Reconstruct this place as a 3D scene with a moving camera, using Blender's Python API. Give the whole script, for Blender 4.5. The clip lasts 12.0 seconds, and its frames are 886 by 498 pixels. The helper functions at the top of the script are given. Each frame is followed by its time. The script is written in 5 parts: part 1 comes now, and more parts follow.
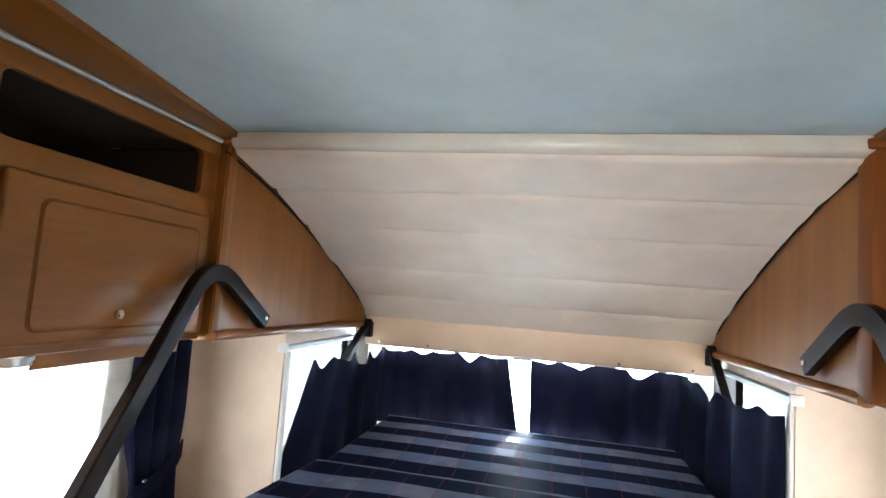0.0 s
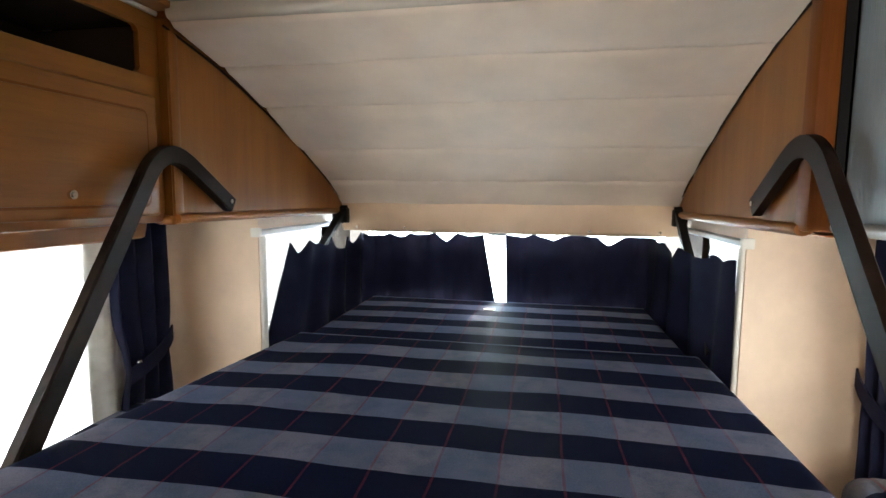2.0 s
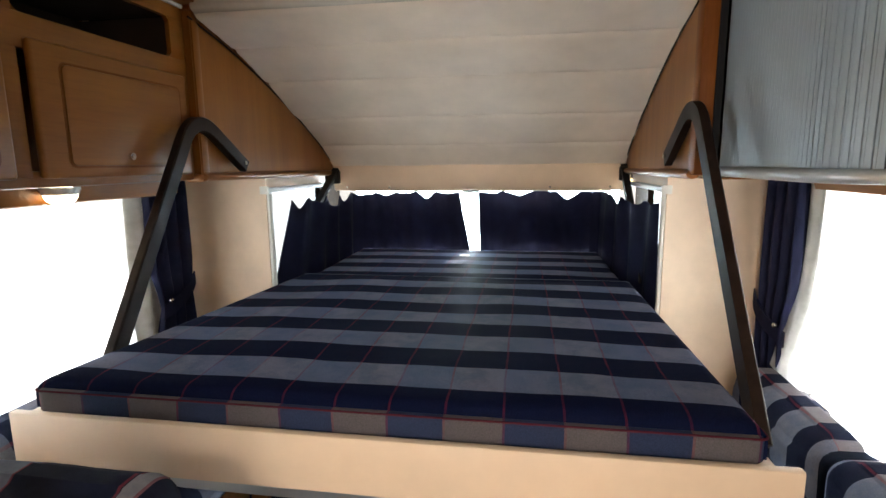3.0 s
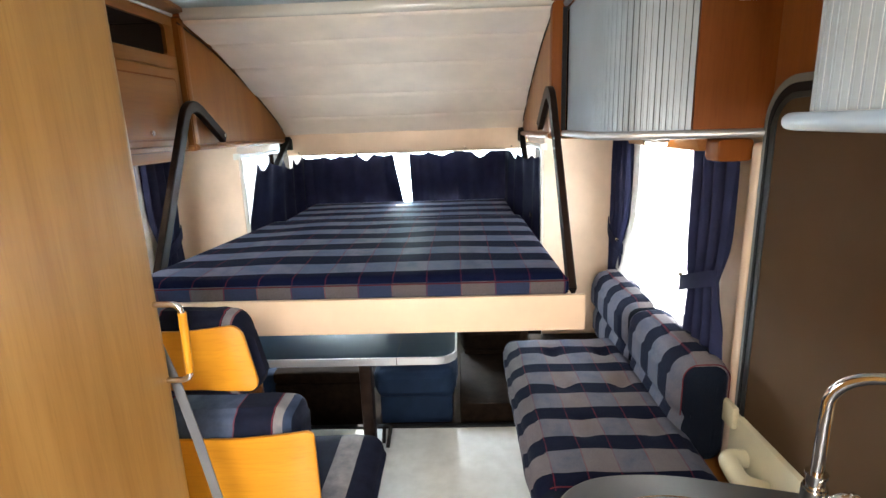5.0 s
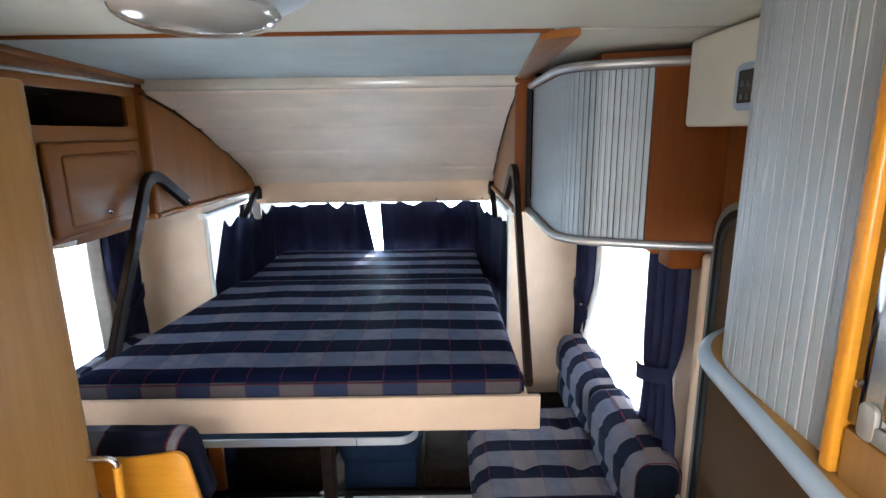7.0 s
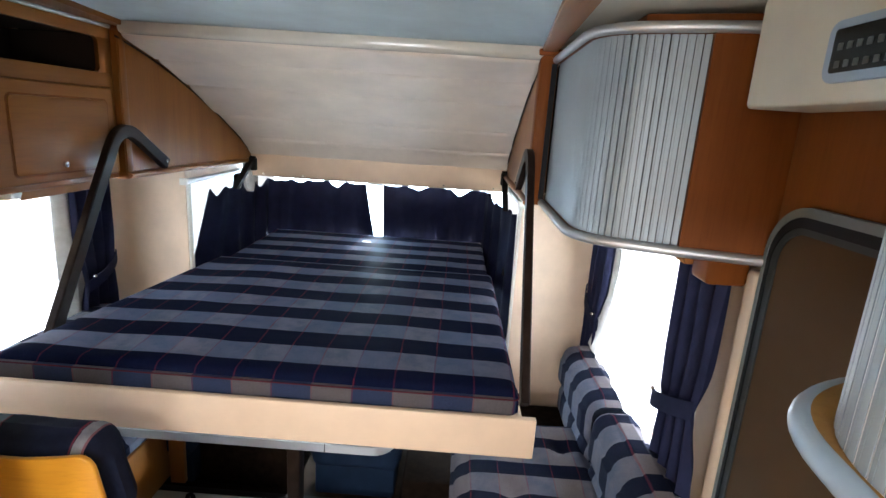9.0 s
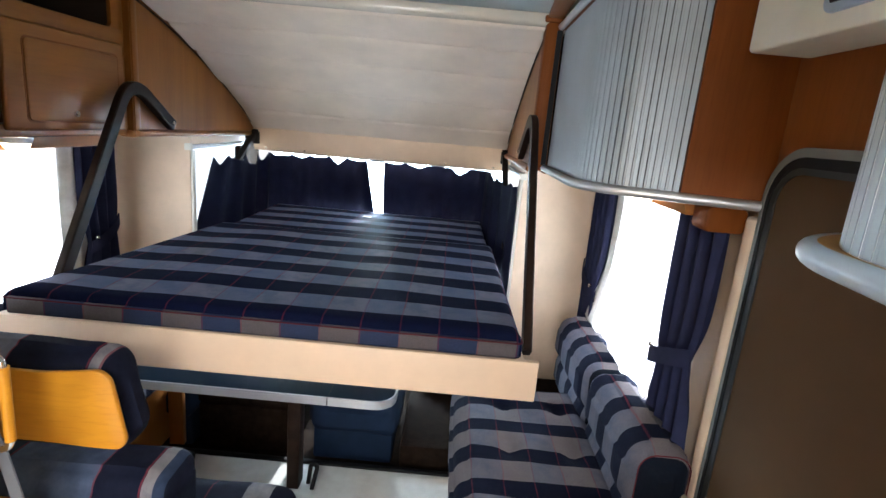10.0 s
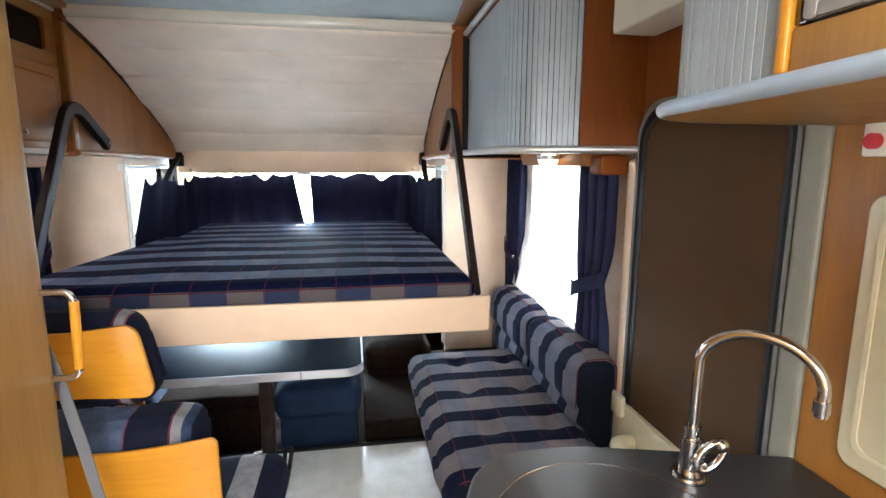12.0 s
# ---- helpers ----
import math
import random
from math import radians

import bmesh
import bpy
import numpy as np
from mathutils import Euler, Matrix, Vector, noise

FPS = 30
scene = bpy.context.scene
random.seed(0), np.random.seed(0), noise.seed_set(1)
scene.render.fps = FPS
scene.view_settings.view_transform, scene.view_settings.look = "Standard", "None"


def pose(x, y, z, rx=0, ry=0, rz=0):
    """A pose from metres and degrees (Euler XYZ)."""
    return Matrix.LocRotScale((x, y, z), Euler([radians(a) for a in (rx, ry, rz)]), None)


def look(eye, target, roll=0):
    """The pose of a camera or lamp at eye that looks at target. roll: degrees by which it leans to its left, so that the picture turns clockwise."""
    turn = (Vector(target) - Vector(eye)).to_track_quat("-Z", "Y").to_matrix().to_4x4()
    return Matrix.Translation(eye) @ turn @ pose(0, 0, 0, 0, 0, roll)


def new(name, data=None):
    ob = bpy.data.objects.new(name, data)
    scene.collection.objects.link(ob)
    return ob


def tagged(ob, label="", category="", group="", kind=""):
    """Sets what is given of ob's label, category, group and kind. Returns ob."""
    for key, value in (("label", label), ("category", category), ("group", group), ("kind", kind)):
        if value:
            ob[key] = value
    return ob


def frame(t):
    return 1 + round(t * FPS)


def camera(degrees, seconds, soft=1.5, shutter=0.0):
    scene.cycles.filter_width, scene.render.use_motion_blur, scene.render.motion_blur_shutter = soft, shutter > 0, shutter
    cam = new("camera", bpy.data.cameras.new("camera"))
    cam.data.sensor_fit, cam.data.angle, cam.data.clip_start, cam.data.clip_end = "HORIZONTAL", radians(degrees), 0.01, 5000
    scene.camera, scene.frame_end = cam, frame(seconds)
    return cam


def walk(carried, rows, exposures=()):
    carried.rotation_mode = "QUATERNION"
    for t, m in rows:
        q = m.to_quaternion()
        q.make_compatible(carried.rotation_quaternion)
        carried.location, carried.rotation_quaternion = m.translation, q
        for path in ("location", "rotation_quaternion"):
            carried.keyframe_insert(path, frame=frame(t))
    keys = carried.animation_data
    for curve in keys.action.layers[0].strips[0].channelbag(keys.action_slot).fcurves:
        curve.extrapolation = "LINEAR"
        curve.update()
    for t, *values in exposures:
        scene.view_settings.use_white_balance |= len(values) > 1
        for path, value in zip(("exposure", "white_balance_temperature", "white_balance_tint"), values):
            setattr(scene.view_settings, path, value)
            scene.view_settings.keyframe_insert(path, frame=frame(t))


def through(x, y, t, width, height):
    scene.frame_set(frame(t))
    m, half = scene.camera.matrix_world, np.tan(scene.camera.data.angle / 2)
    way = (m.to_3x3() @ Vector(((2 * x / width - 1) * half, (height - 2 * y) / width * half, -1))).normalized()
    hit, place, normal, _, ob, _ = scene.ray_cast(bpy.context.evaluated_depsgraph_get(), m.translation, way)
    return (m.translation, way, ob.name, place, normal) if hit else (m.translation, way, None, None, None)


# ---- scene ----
cam = camera(81.1, 12.0)
METRES, EYE, TILT, LEAN, TURN = 2.65, 1.515, 0.0, 0.0, 12.2
ROWS = [
    (0.0, 0.0, 0.0, 0.0, -0.36, 4.99, -4.16),
    (0.5, 0.0122, 0.0133, -0.0217, 0.19, 0.14, -3.26),
    (1.0, 0.0104, 0.0306, -0.0278, 4.23, -2.62, -2.09),
    (1.5, 0.0287, 0.036, -0.0246, 2.87, -4.65, -1.75),
    (2.0, 0.035, -0.0067, -0.0334, -1.23, -5.96, -0.43),
    (2.5, 0.0447, -0.0759, -0.0408, -2.44, -7.43, 0.26),
    (3.0, 0.0357, -0.1448, -0.0459, -3.23, -9.39, 0.55),
    (5.0, 0.0098, -0.4017, -0.0381, -10.68, -13.44, 1.9),
    (5.5, 0.0428, -0.4371, -0.0073, -12.07, -14.24, 1.63),
    (6.0, 0.0508, -0.4346, 0.0253, -11.36, -13.25, 1.33),
    (6.5, 0.0421, -0.4179, 0.052, -11.96, -13.43, 1.17),
    (7.0, 0.0454, -0.3849, 0.0691, -12.48, -12.8, 0.76),
    (9.0, 0.084, -0.2977, 0.0431, -10.15, -13.57, -3.65),
    (9.5, 0.0764, -0.3111, 0.0137, -10.4, -14.26, -4.48),
    (10.0, 0.0676, -0.3212, -0.0109, -10.72, -13.3, -4.98),
    (10.5, 0.0567, -0.3334, -0.0344, -13.75, -12.2, -3.75),
    (11.0, 0.0381, -0.3429, -0.0622, -19.78, -12.09, -1.51),
    (11.5, 0.0073, -0.3751, -0.0649, -22.03, -11.6, -0.7),
    (12.0, -0.0128, -0.4201, -0.0724, -21.97, -9.56, -0.22),
]
walk(cam, [(t, pose(0, 0, EYE, TILT, LEAN, TURN) @ pose(METRES * x, METRES * y, METRES * z, 90 + pitch, roll, yaw)) for t, x, y, z, yaw, pitch, roll in ROWS],
     exposures=[(0.0, 1.1, 6150, 10), (0.5, 0.9, 6250, 10), (1.0, 0.42, 6350, 10), (1.5, 0.5, 6450, 10), (2.5, 0.69, 7000, 10), (3.0, 0.50, 6800, 10),
                (5.0, 1.18, 6550, 10), (5.5, 1.19, 6400, 10), (6.0, 0.78, 6100, 10), (6.5, 0.90, 5950, 10), (7.0, 0.72, 5880, 10), (9.0, 0.76, 6050, 10), (10.5, 0.74, 6100, 10), (11.0, 0.72, 6000, 10), (11.5, 0.98, 6100, 10), (12.0, 0.92, 6200, 10)])

# ---------------------------------------------------------------- light
world = bpy.data.worlds.new("sky")
scene.world = world
world.use_nodes = True
wn = world.node_tree
sky = wn.nodes.new("ShaderNodeTexSky")
sky.sky_type = "NISHITA"
sky.sun_disc = False
SUN_EL, SUN_AZ = 26.0, 4.0
sky.sun_elevation = radians(SUN_EL)
sky.sun_rotation = radians(SUN_AZ)
wn.links.new(sky.outputs[0], wn.nodes["Background"].inputs[0])
wn.nodes["Background"].inputs[1].default_value = 0.15

sun = new("sun", bpy.data.lights.new("sun", "SUN"))
sun.data.energy, sun.data.angle, sun.data.color = 5.0, radians(0.5), (1.0, 0.95, 0.88)
sun.matrix_world = look((0, 0, 0), (-math.sin(radians(SUN_AZ)), -math.cos(radians(SUN_AZ)), -math.tan(radians(SUN_EL))))


def window_lamp(name, eye, target, w, h, watts, colour=(0.93, 0.97, 1.0)):
    """Daylight in a window opening."""
    lamp = bpy.data.lights.new(name, "AREA")
    lamp.shape, lamp.size, lamp.size_y, lamp.energy, lamp.color = "RECTANGLE", w, h, watts, colour
    ob = new(name, lamp)
    ob.matrix_world = look(eye, target)
    return ob


window_lamp("daylight_window_right", (1.24, 1.09, 0.95), (0.0, 1.05, 1.00), 0.74, 0.75, 14)
window_lamp("daylight_window_left", (-1.42, 0.72, 0.95), (0.0, 0.66, 1.08), 1.24, 0.75, 23)
window_lamp("daylight_windscreen", (-0.1, 3.02, 0.93), (-0.1, 0.0, 0.80), 1.7, 0.82, 120, (0.68, 0.87, 1.0))
window_lamp("daylight_rear_right", (1.24, -2.3, 1.3), (0.0, -2.2, 1.1), 0.8, 0.5, 16, (1.0, 0.99, 0.97))
window_lamp("daylight_rear", (0.0, -3.38, 1.35), (0.0, 0.0, 1.1), 1.4, 0.6, 34, (1.0, 0.99, 0.97))
window_lamp("daylight_roof_hatch", (0.1, -1.75, 1.97), (0.1, -1.75, 0.0), 0.4, 0.4, 37, (1.0, 0.98, 0.95))

# ---------------------------------------------------------------- materials


def material(name):
    m = bpy.data.materials.new(name)
    m.use_nodes = True
    return m, m.node_tree, m.node_tree.nodes["Principled BSDF"]


def ramp(nt, fac, stops):
    r = nt.nodes.new("ShaderNodeValToRGB")
    el = r.color_ramp.elements
    while len(el) < len(stops):
        el.new(0.5)
    for e, (p, c) in zip(el, stops):
        e.position, e.color = p, (*c, 1)
    nt.links.new(fac, r.inputs[0])
    return r.outputs[0]


def scaled_position(nt, s):
    g = nt.nodes.new("ShaderNodeNewGeometry")
    m = nt.nodes.new("ShaderNodeMapping")
    m.inputs["Scale"].default_value = s
    nt.links.new(g.outputs["Position"], m.inputs["Vector"])
    return m.outputs[0]


def noise_at(nt, vec, scale, detail=4.0, rough=0.55):
    n = nt.nodes.new("ShaderNodeTexNoise")
    n.inputs["Scale"].default_value, n.inputs["Detail"].default_value, n.inputs["Roughness"].default_value = scale, detail, rough
    nt.links.new(vec, n.inputs["Vector"])
    return n.outputs[0]


def bump(nt, bsdf, height, strength, distance):
    b = nt.nodes.new("ShaderNodeBump")
    b.inputs["Strength"].default_value, b.inputs["Distance"].default_value = strength, distance
    nt.links.new(height, b.inputs["Height"])
    nt.links.new(b.outputs[0], bsdf.inputs["Normal"])


def calc(nt, op, a, b=None):
    n = nt.nodes.new("ShaderNodeMath")
    n.operation = op
    for i, v in enumerate((a, b)):
        if v is None:
            continue
        if isinstance(v, (int, float)):
            n.inputs[i].default_value = v
        else:
            nt.links.new(v, n.inputs[i])
    return n.outputs[0]


def blend(nt, fac, a, b, kind="MIX"):
    n = nt.nodes.new("ShaderNodeMix")
    n.data_type, n.blend_type = "RGBA", kind
    for i, v in ((0, fac), (6, a), (7, b)):
        if isinstance(v, (int, float)):
            n.inputs[i].default_value = v
        elif isinstance(v, tuple):
            n.inputs[i].default_value = (*v, 1)
        else:
            nt.links.new(v, n.inputs[i])
    return n.outputs[2]


def wood(name, dark, light, grain="z", rough=0.42, coat=0.08, spec=0.28):
    """Foil veneer with a long grain along one axis."""
    m, nt, b = material(name)
    s = {"x": (0.06, 1, 1), "y": (1, 0.06, 1), "z": (1, 1, 0.06)}[grain]
    v = scaled_position(nt, s)
    fine = noise_at(nt, v, 160, 5, 0.6)
    wide = noise_at(nt, v, 14, 4, 0.6)
    mid = tuple((p + q) / 2 for p, q in zip(dark, light))
    c = ramp(nt, wide, [(0.22, dark), (0.5, mid), (0.80, light)])
    pores = ramp(nt, fine, [(0.33, (0.72, 0.68, 0.64)), (0.52, (1, 1, 1))])
    nt.links.new(blend(nt, 0.35, c, pores, "MULTIPLY"), b.inputs["Base Color"])
    b.inputs["Roughness"].default_value = rough
    b.inputs["Coat Weight"].default_value = coat
    b.inputs["Coat Roughness"].default_value = 0.25
    b.inputs["Specular IOR Level"].default_value = spec
    bump(nt, b, fine, 0.12, 0.0006)
    return m


def plain(name, colour, rough=0.5, metal=0.0, vary=0.06, scale=9.0, fine=240.0, relief=0.06, coat=0.0, sheen=0.0, spec=0.5):
    m, nt, b = material(name)
    v = scaled_position(nt, (1, 1, 1))
    big = noise_at(nt, v, scale, 5, 0.6)
    small = noise_at(nt, v, fine, 2, 0.5)
    lo = tuple(max(c * (1 - 2 * vary), 0) for c in colour)
    hi = tuple(min(c * (1 + 2 * vary), 1) for c in colour)
    nt.links.new(ramp(nt, big, [(0.25, lo), (0.75, hi)]), b.inputs["Base Color"])
    r = nt.nodes.new("ShaderNodeMapRange")
    r.inputs["To Min"].default_value, r.inputs["To Max"].default_value = max(rough - 0.07, 0.02), min(rough + 0.07, 1)
    nt.links.new(big, r.inputs[0])
    nt.links.new(r.outputs[0], b.inputs["Roughness"])
    b.inputs["Metallic"].default_value = metal
    b.inputs["Coat Weight"].default_value = coat
    b.inputs["Sheen Weight"].default_value = sheen
    b.inputs["Specular IOR Level"].default_value = spec
    bump(nt, b, small, relief, 0.001)
    return m


NAVY, SLATE, BLUE, TAUPE, RED = (0.0085, 0.0106, 0.0240), (0.138, 0.154, 0.212), (0.098, 0.124, 0.188), (0.145, 0.132, 0.128), (0.16, 0.022, 0.035)


def striped(name, axis, start, band=0.102, cross="x", cross_start=0.03, cross_step=0.1083, checks=False, swap=False, red=1.0, dark=NAVY, alt=None, share=0.5, sheen=0.035, gloss=(0.82, 0.02), pale_colour=SLATE, mottle=BLUE):
    """Velour with navy and slate bands along one axis and thin red threads across."""
    m, nt, b = material(name)
    g = nt.nodes.new("ShaderNodeNewGeometry")
    sep = nt.nodes.new("ShaderNodeSeparateXYZ")
    nt.links.new(g.outputs["Position"], sep.inputs[0])
    wob = noise_at(nt, g.outputs["Position"], 7, 2, 0.5)
    wob = calc(nt, "MULTIPLY", calc(nt, "SUBTRACT", wob, 0.5), 0.012)
    along = calc(nt, "ADD", sep.outputs[axis.upper()], wob)
    ax = calc(nt, "ADD", sep.outputs[cross.upper()], wob)
    f = calc(nt, "FRACT", calc(nt, "DIVIDE", calc(nt, "SUBTRACT", along, start), 2 * band))
    light = calc(nt, "GREATER_THAN", f, share)
    if swap:
        light = calc(nt, "SUBTRACT", 1.0, light)
    cell = calc(nt, "DIVIDE", calc(nt, "SUBTRACT", ax, cross_start), cross_step)
    fx = calc(nt, "FRACT", cell)
    odd = calc(nt, "GREATER_THAN", calc(nt, "FRACT", calc(nt, "MULTIPLY", cell, 0.5)), 0.5)
    v = g.outputs["Position"]
    nap = noise_at(nt, v, 16, 4, 0.65)
    pile = noise_at(nt, v, 420, 3, 0.6)
    pale = blend(nt, ramp(nt, nap, [(0.42, (0, 0, 0)), (0.62, (1, 1, 1))]), pale_colour, mottle if not checks else TAUPE)
    if checks:
        pale = blend(nt, odd, (0.094, 0.083, 0.088), (0.026, 0.035, 0.072))
        col = pale
    else:
        pale = blend(nt, calc(nt, "MULTIPLY", odd, 0.35 if alt is None else 0.55), pale, alt or BLUE)
        col = blend(nt, light, dark, pale)
    thread = calc(nt, "LESS_THAN", fx, 0.042)
    if checks:
        thread = calc(nt, "MAXIMUM", thread, calc(nt, "GREATER_THAN", sep.outputs["Z"], 0.931))
    faint = calc(nt, "MULTIPLY", thread, calc(nt, "ADD", -0.25, calc(nt, "MULTIPLY", nap, 1.2)))
    col = blend(nt, calc(nt, "MULTIPLY", faint, red), col, RED)
    shade = ramp(nt, pile, [(0.3, (0.7, 0.7, 0.7)), (0.7, (1.15, 1.15, 1.15))])
    nt.links.new(blend(nt, 0.8, col, shade, "MULTIPLY"), b.inputs["Base Color"])
    b.inputs["Roughness"].default_value, b.inputs["Specular IOR Level"].default_value = gloss
    b.inputs["Sheen Weight"].default_value = sheen
    b.inputs["Sheen Roughness"].default_value = 0.35
    b.inputs["Sheen Tint"].default_value = (0.62, 0.74, 1.0, 1)
    bump(nt, b, pile, 0.35, 0.0015)
    return m


def cloth(name, colour, through=0.0, clear=0.0, weave=500.0):
    m, nt, b = material(name)
    v = scaled_position(nt, (1, 1, 1))
    n = noise_at(nt, v, 12, 4, 0.6)
    w = noise_at(nt, v, weave, 2, 0.5)
    lo = tuple(c * 0.8 for c in colour)
    hi = tuple(min(1, c * 1.15) for c in colour)
    c = ramp(nt, n, [(0.3, lo), (0.7, hi)])
    nt.links.new(c, b.inputs["Base Color"])
    b.inputs["Roughness"].default_value = 0.9
    b.inputs["Specular IOR Level"].default_value = 0.1
    bump(nt, b, w, 0.25, 0.001)
    if through or clear:
        out = nt.nodes["Material Output"]
        tr = nt.nodes.new("ShaderNodeBsdfTranslucent")
        nt.links.new(c, tr.inputs[0])
        mx = nt.nodes.new("ShaderNodeMixShader")
        mx.inputs[0].default_value = through
        nt.links.new(b.outputs[0], mx.inputs[1])
        nt.links.new(tr.outputs[0], mx.inputs[2])
        cl = nt.nodes.new("ShaderNodeBsdfTransparent")
        m2 = nt.nodes.new("ShaderNodeMixShader")
        m2.inputs[0].default_value = clear
        nt.links.new(mx.outputs[0], m2.inputs[1])
        nt.links.new(cl.outputs[0], m2.inputs[2])
        nt.links.new(m2.outputs[0], out.inputs[0])
    return m


def glass(name, tint=(1, 1, 1)):
    m, nt, b = material(name)
    b.inputs["Base Color"].default_value = (*tint, 1)
    b.inputs["Transmission Weight"].default_value = 1.0
    b.inputs["Roughness"].default_value = 0.02
    b.inputs["IOR"].default_value = 1.1
    return m


def glow(name, colour, strength):
    m, nt, b = material(name)
    b.inputs["Emission Color"].default_value = (*colour, 1)
    b.inputs["Emission Strength"].default_value = strength
    b.inputs["Base Color"].default_value = (*colour, 1)
    return m


CHERRY, CHERRY_L = (0.190, 0.061, 0.0085), (0.285, 0.107, 0.018)
M_WOOD = wood("cherry_vertical", CHERRY, CHERRY_L, "z")
M_WOODY = wood("cherry_along", CHERRY, CHERRY_L, "y")
M_WOODR = wood("red_cherry", (0.145, 0.041, 0.0075), (0.215, 0.066, 0.012), "z", 0.5, 0.0, 0.12)
M_WARD = wood("pale_cherry", (0.235, 0.114, 0.027), (0.385, 0.220, 0.064), "z", 0.42)
M_WALLWOOD = wood("honey_wall_veneer", (0.30, 0.122, 0.018), (0.40, 0.175, 0.030), "z", 0.45, 0.1, 0.2)
M_HONEY = wood("honey_beech", (0.49, 0.205, 0.014), (0.63, 0.282, 0.022), "x", 0.3, 0.22, 0.3)
M_CREAM = plain("cream_laminate", (0.70, 0.52, 0.37), 0.5, vary=0.03)
M_WALL = plain("cream_wall_panel", (0.72, 0.56, 0.42), 0.55, vary=0.04, relief=0.12)
M_SLAT = plain("padded_vinyl", (0.75, 0.645, 0.54), 0.70, vary=0.05, scale=5, relief=0.15)
M_CEIL = plain("rear_ceiling_vinyl", (0.64, 0.63, 0.54), 0.6, vary=0.03)
M_GREY = plain("grey_ceiling_cloth", (0.47, 0.55, 0.57), 0.9, vary=0.05, scale=6, fine=500, relief=0.2)
M_IVORY = plain("ivory_plastic", (0.62, 0.565, 0.39), 0.4, vary=0.03)
M_WHITE = plain("white_plastic", (0.72, 0.70, 0.64), 0.4, vary=0.03)
M_SLAT_GLINT = plain("slat_highlight", (0.80, 0.82, 0.82), 0.5, vary=0.02)
M_SILVER = plain("silver_trim", (0.56, 0.57, 0.58), 0.40, 0.75, vary=0.03, relief=0.02)
M_BLUEGREY = plain("blue_grey_edging", (0.35, 0.455, 0.58), 0.35, 0.1, vary=0.03, relief=0.03, coat=0.3)
M_SHUT = plain("grey_roller_slat", (0.30, 0.352, 0.390), 0.42, 0.25, vary=0.05, relief=0.05)
M_CHROME = plain("chrome", (0.66, 0.66, 0.67), 0.07, 1.0, vary=0.01, relief=0.0)
M_STEEL = plain("polished_steel", (0.70, 0.69, 0.65), 0.18, 1.0, vary=0.03, relief=0.01)
M_ARM = plain("brown_painted_steel", (0.020, 0.0115, 0.0085), 0.48, 0.0, vary=0.2, scale=20, relief=0.05, spec=0.12)
# the arm steel again, darkened for the shadow around the link arms
M_ARM_SHADED = plain("brown_steel_shaded", (0.008, 0.006, 0.005), 0.6, 0.0, vary=0.1, spec=0.2)
M_BLACK = plain("black_rubber", (0.007, 0.007, 0.008), 0.6, vary=0.1, spec=0.2)
M_NICHE_SHADE = plain("shaded_niche", (0.040, 0.022, 0.014), 0.75, vary=0.1)
M_MESH = plain("brown_insect_screen", (0.072, 0.042, 0.021), 0.85, vary=0.07, scale=3.0, fine=900, relief=0.5, spec=0.12)
M_FLOOR = plain("pale_vinyl_floor", (0.62, 0.645, 0.63), 0.22, vary=0.06, scale=14, relief=0.04, coat=0.3)
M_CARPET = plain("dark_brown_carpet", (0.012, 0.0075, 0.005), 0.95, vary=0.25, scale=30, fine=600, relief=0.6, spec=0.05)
M_TABLE = plain("dark_blue_laminate", (0.010, 0.020, 0.036), 0.46, vary=0.05, scale=12, relief=0.0, spec=0.05)
M_WORK = plain("dark_grey_worktop", (0.034, 0.034, 0.035), 0.46, vary=0.10, scale=40, fine=500, relief=0.12)
M_LID = plain("smooth_grey_lid", (0.034, 0.034, 0.035), 0.42, vary=0.08, scale=40, relief=0.04)
# same navy cloth twice; the tied curtains' lighter tone stands for window light
M_NAVY = cloth("navy_curtain", (0.0085, 0.010, 0.028), 0.12)
M_NAVY_LIT = cloth("navy_curtain_lit", (0.024, 0.028, 0.066), 0.10)
M_SHEER = cloth("white_sheer", (0.86, 0.87, 0.86), 0.65, 0.30)
M_BELT = plain("grey_webbing", (0.115, 0.12, 0.13), 0.7, vary=0.08, fine=700, relief=0.4)
M_BLUESEAT = cloth("blue_cab_velour", (0.011, 0.022, 0.048))
M_GLASS = glass("window_acrylic")
M_RED = plain("red_plastic", (0.50, 0.02, 0.03), 0.35)
M_LAMP = glow("lamp_glow", (1.0, 0.86, 0.62), 6.0)
M_DISPLAY = plain("dark_display", (0.012, 0.014, 0.016), 0.15, vary=0.05, relief=0.0)
M_KEY = plain("grey_keys", (0.10, 0.115, 0.125), 0.4)
M_SMOKE = plain("smoked_glass_mirror", (0.17, 0.16, 0.14), 0.04, 1.0, vary=0.01, relief=0.0)
M_GROUND = plain("pale_gravel", (0.40, 0.38, 0.34), 0.9, vary=0.15, scale=3, fine=60, relief=0.5)

M_BED = striped("bed_velour", "y", 0.500, dark=(0.0060, 0.0085, 0.0275), sheen=0.018, gloss=(0.62, 0.004), alt=(0.078, 0.112, 0.203), pale_colour=(0.152, 0.158, 0.226))
M_BEDFRONT = striped("bed_velour_border", "x", 0.0, checks=True, cross="x", cross_start=0.03, cross_step=0.1083)
M_BENCH = striped("bench_velour", "y", 0.3785, band=0.0857, cross="x", cross_start=0.50, cross_step=0.098, alt=(0.172, 0.142, 0.134), share=0.43, pale_colour=(0.118, 0.120, 0.148), mottle=(0.090, 0.100, 0.136))
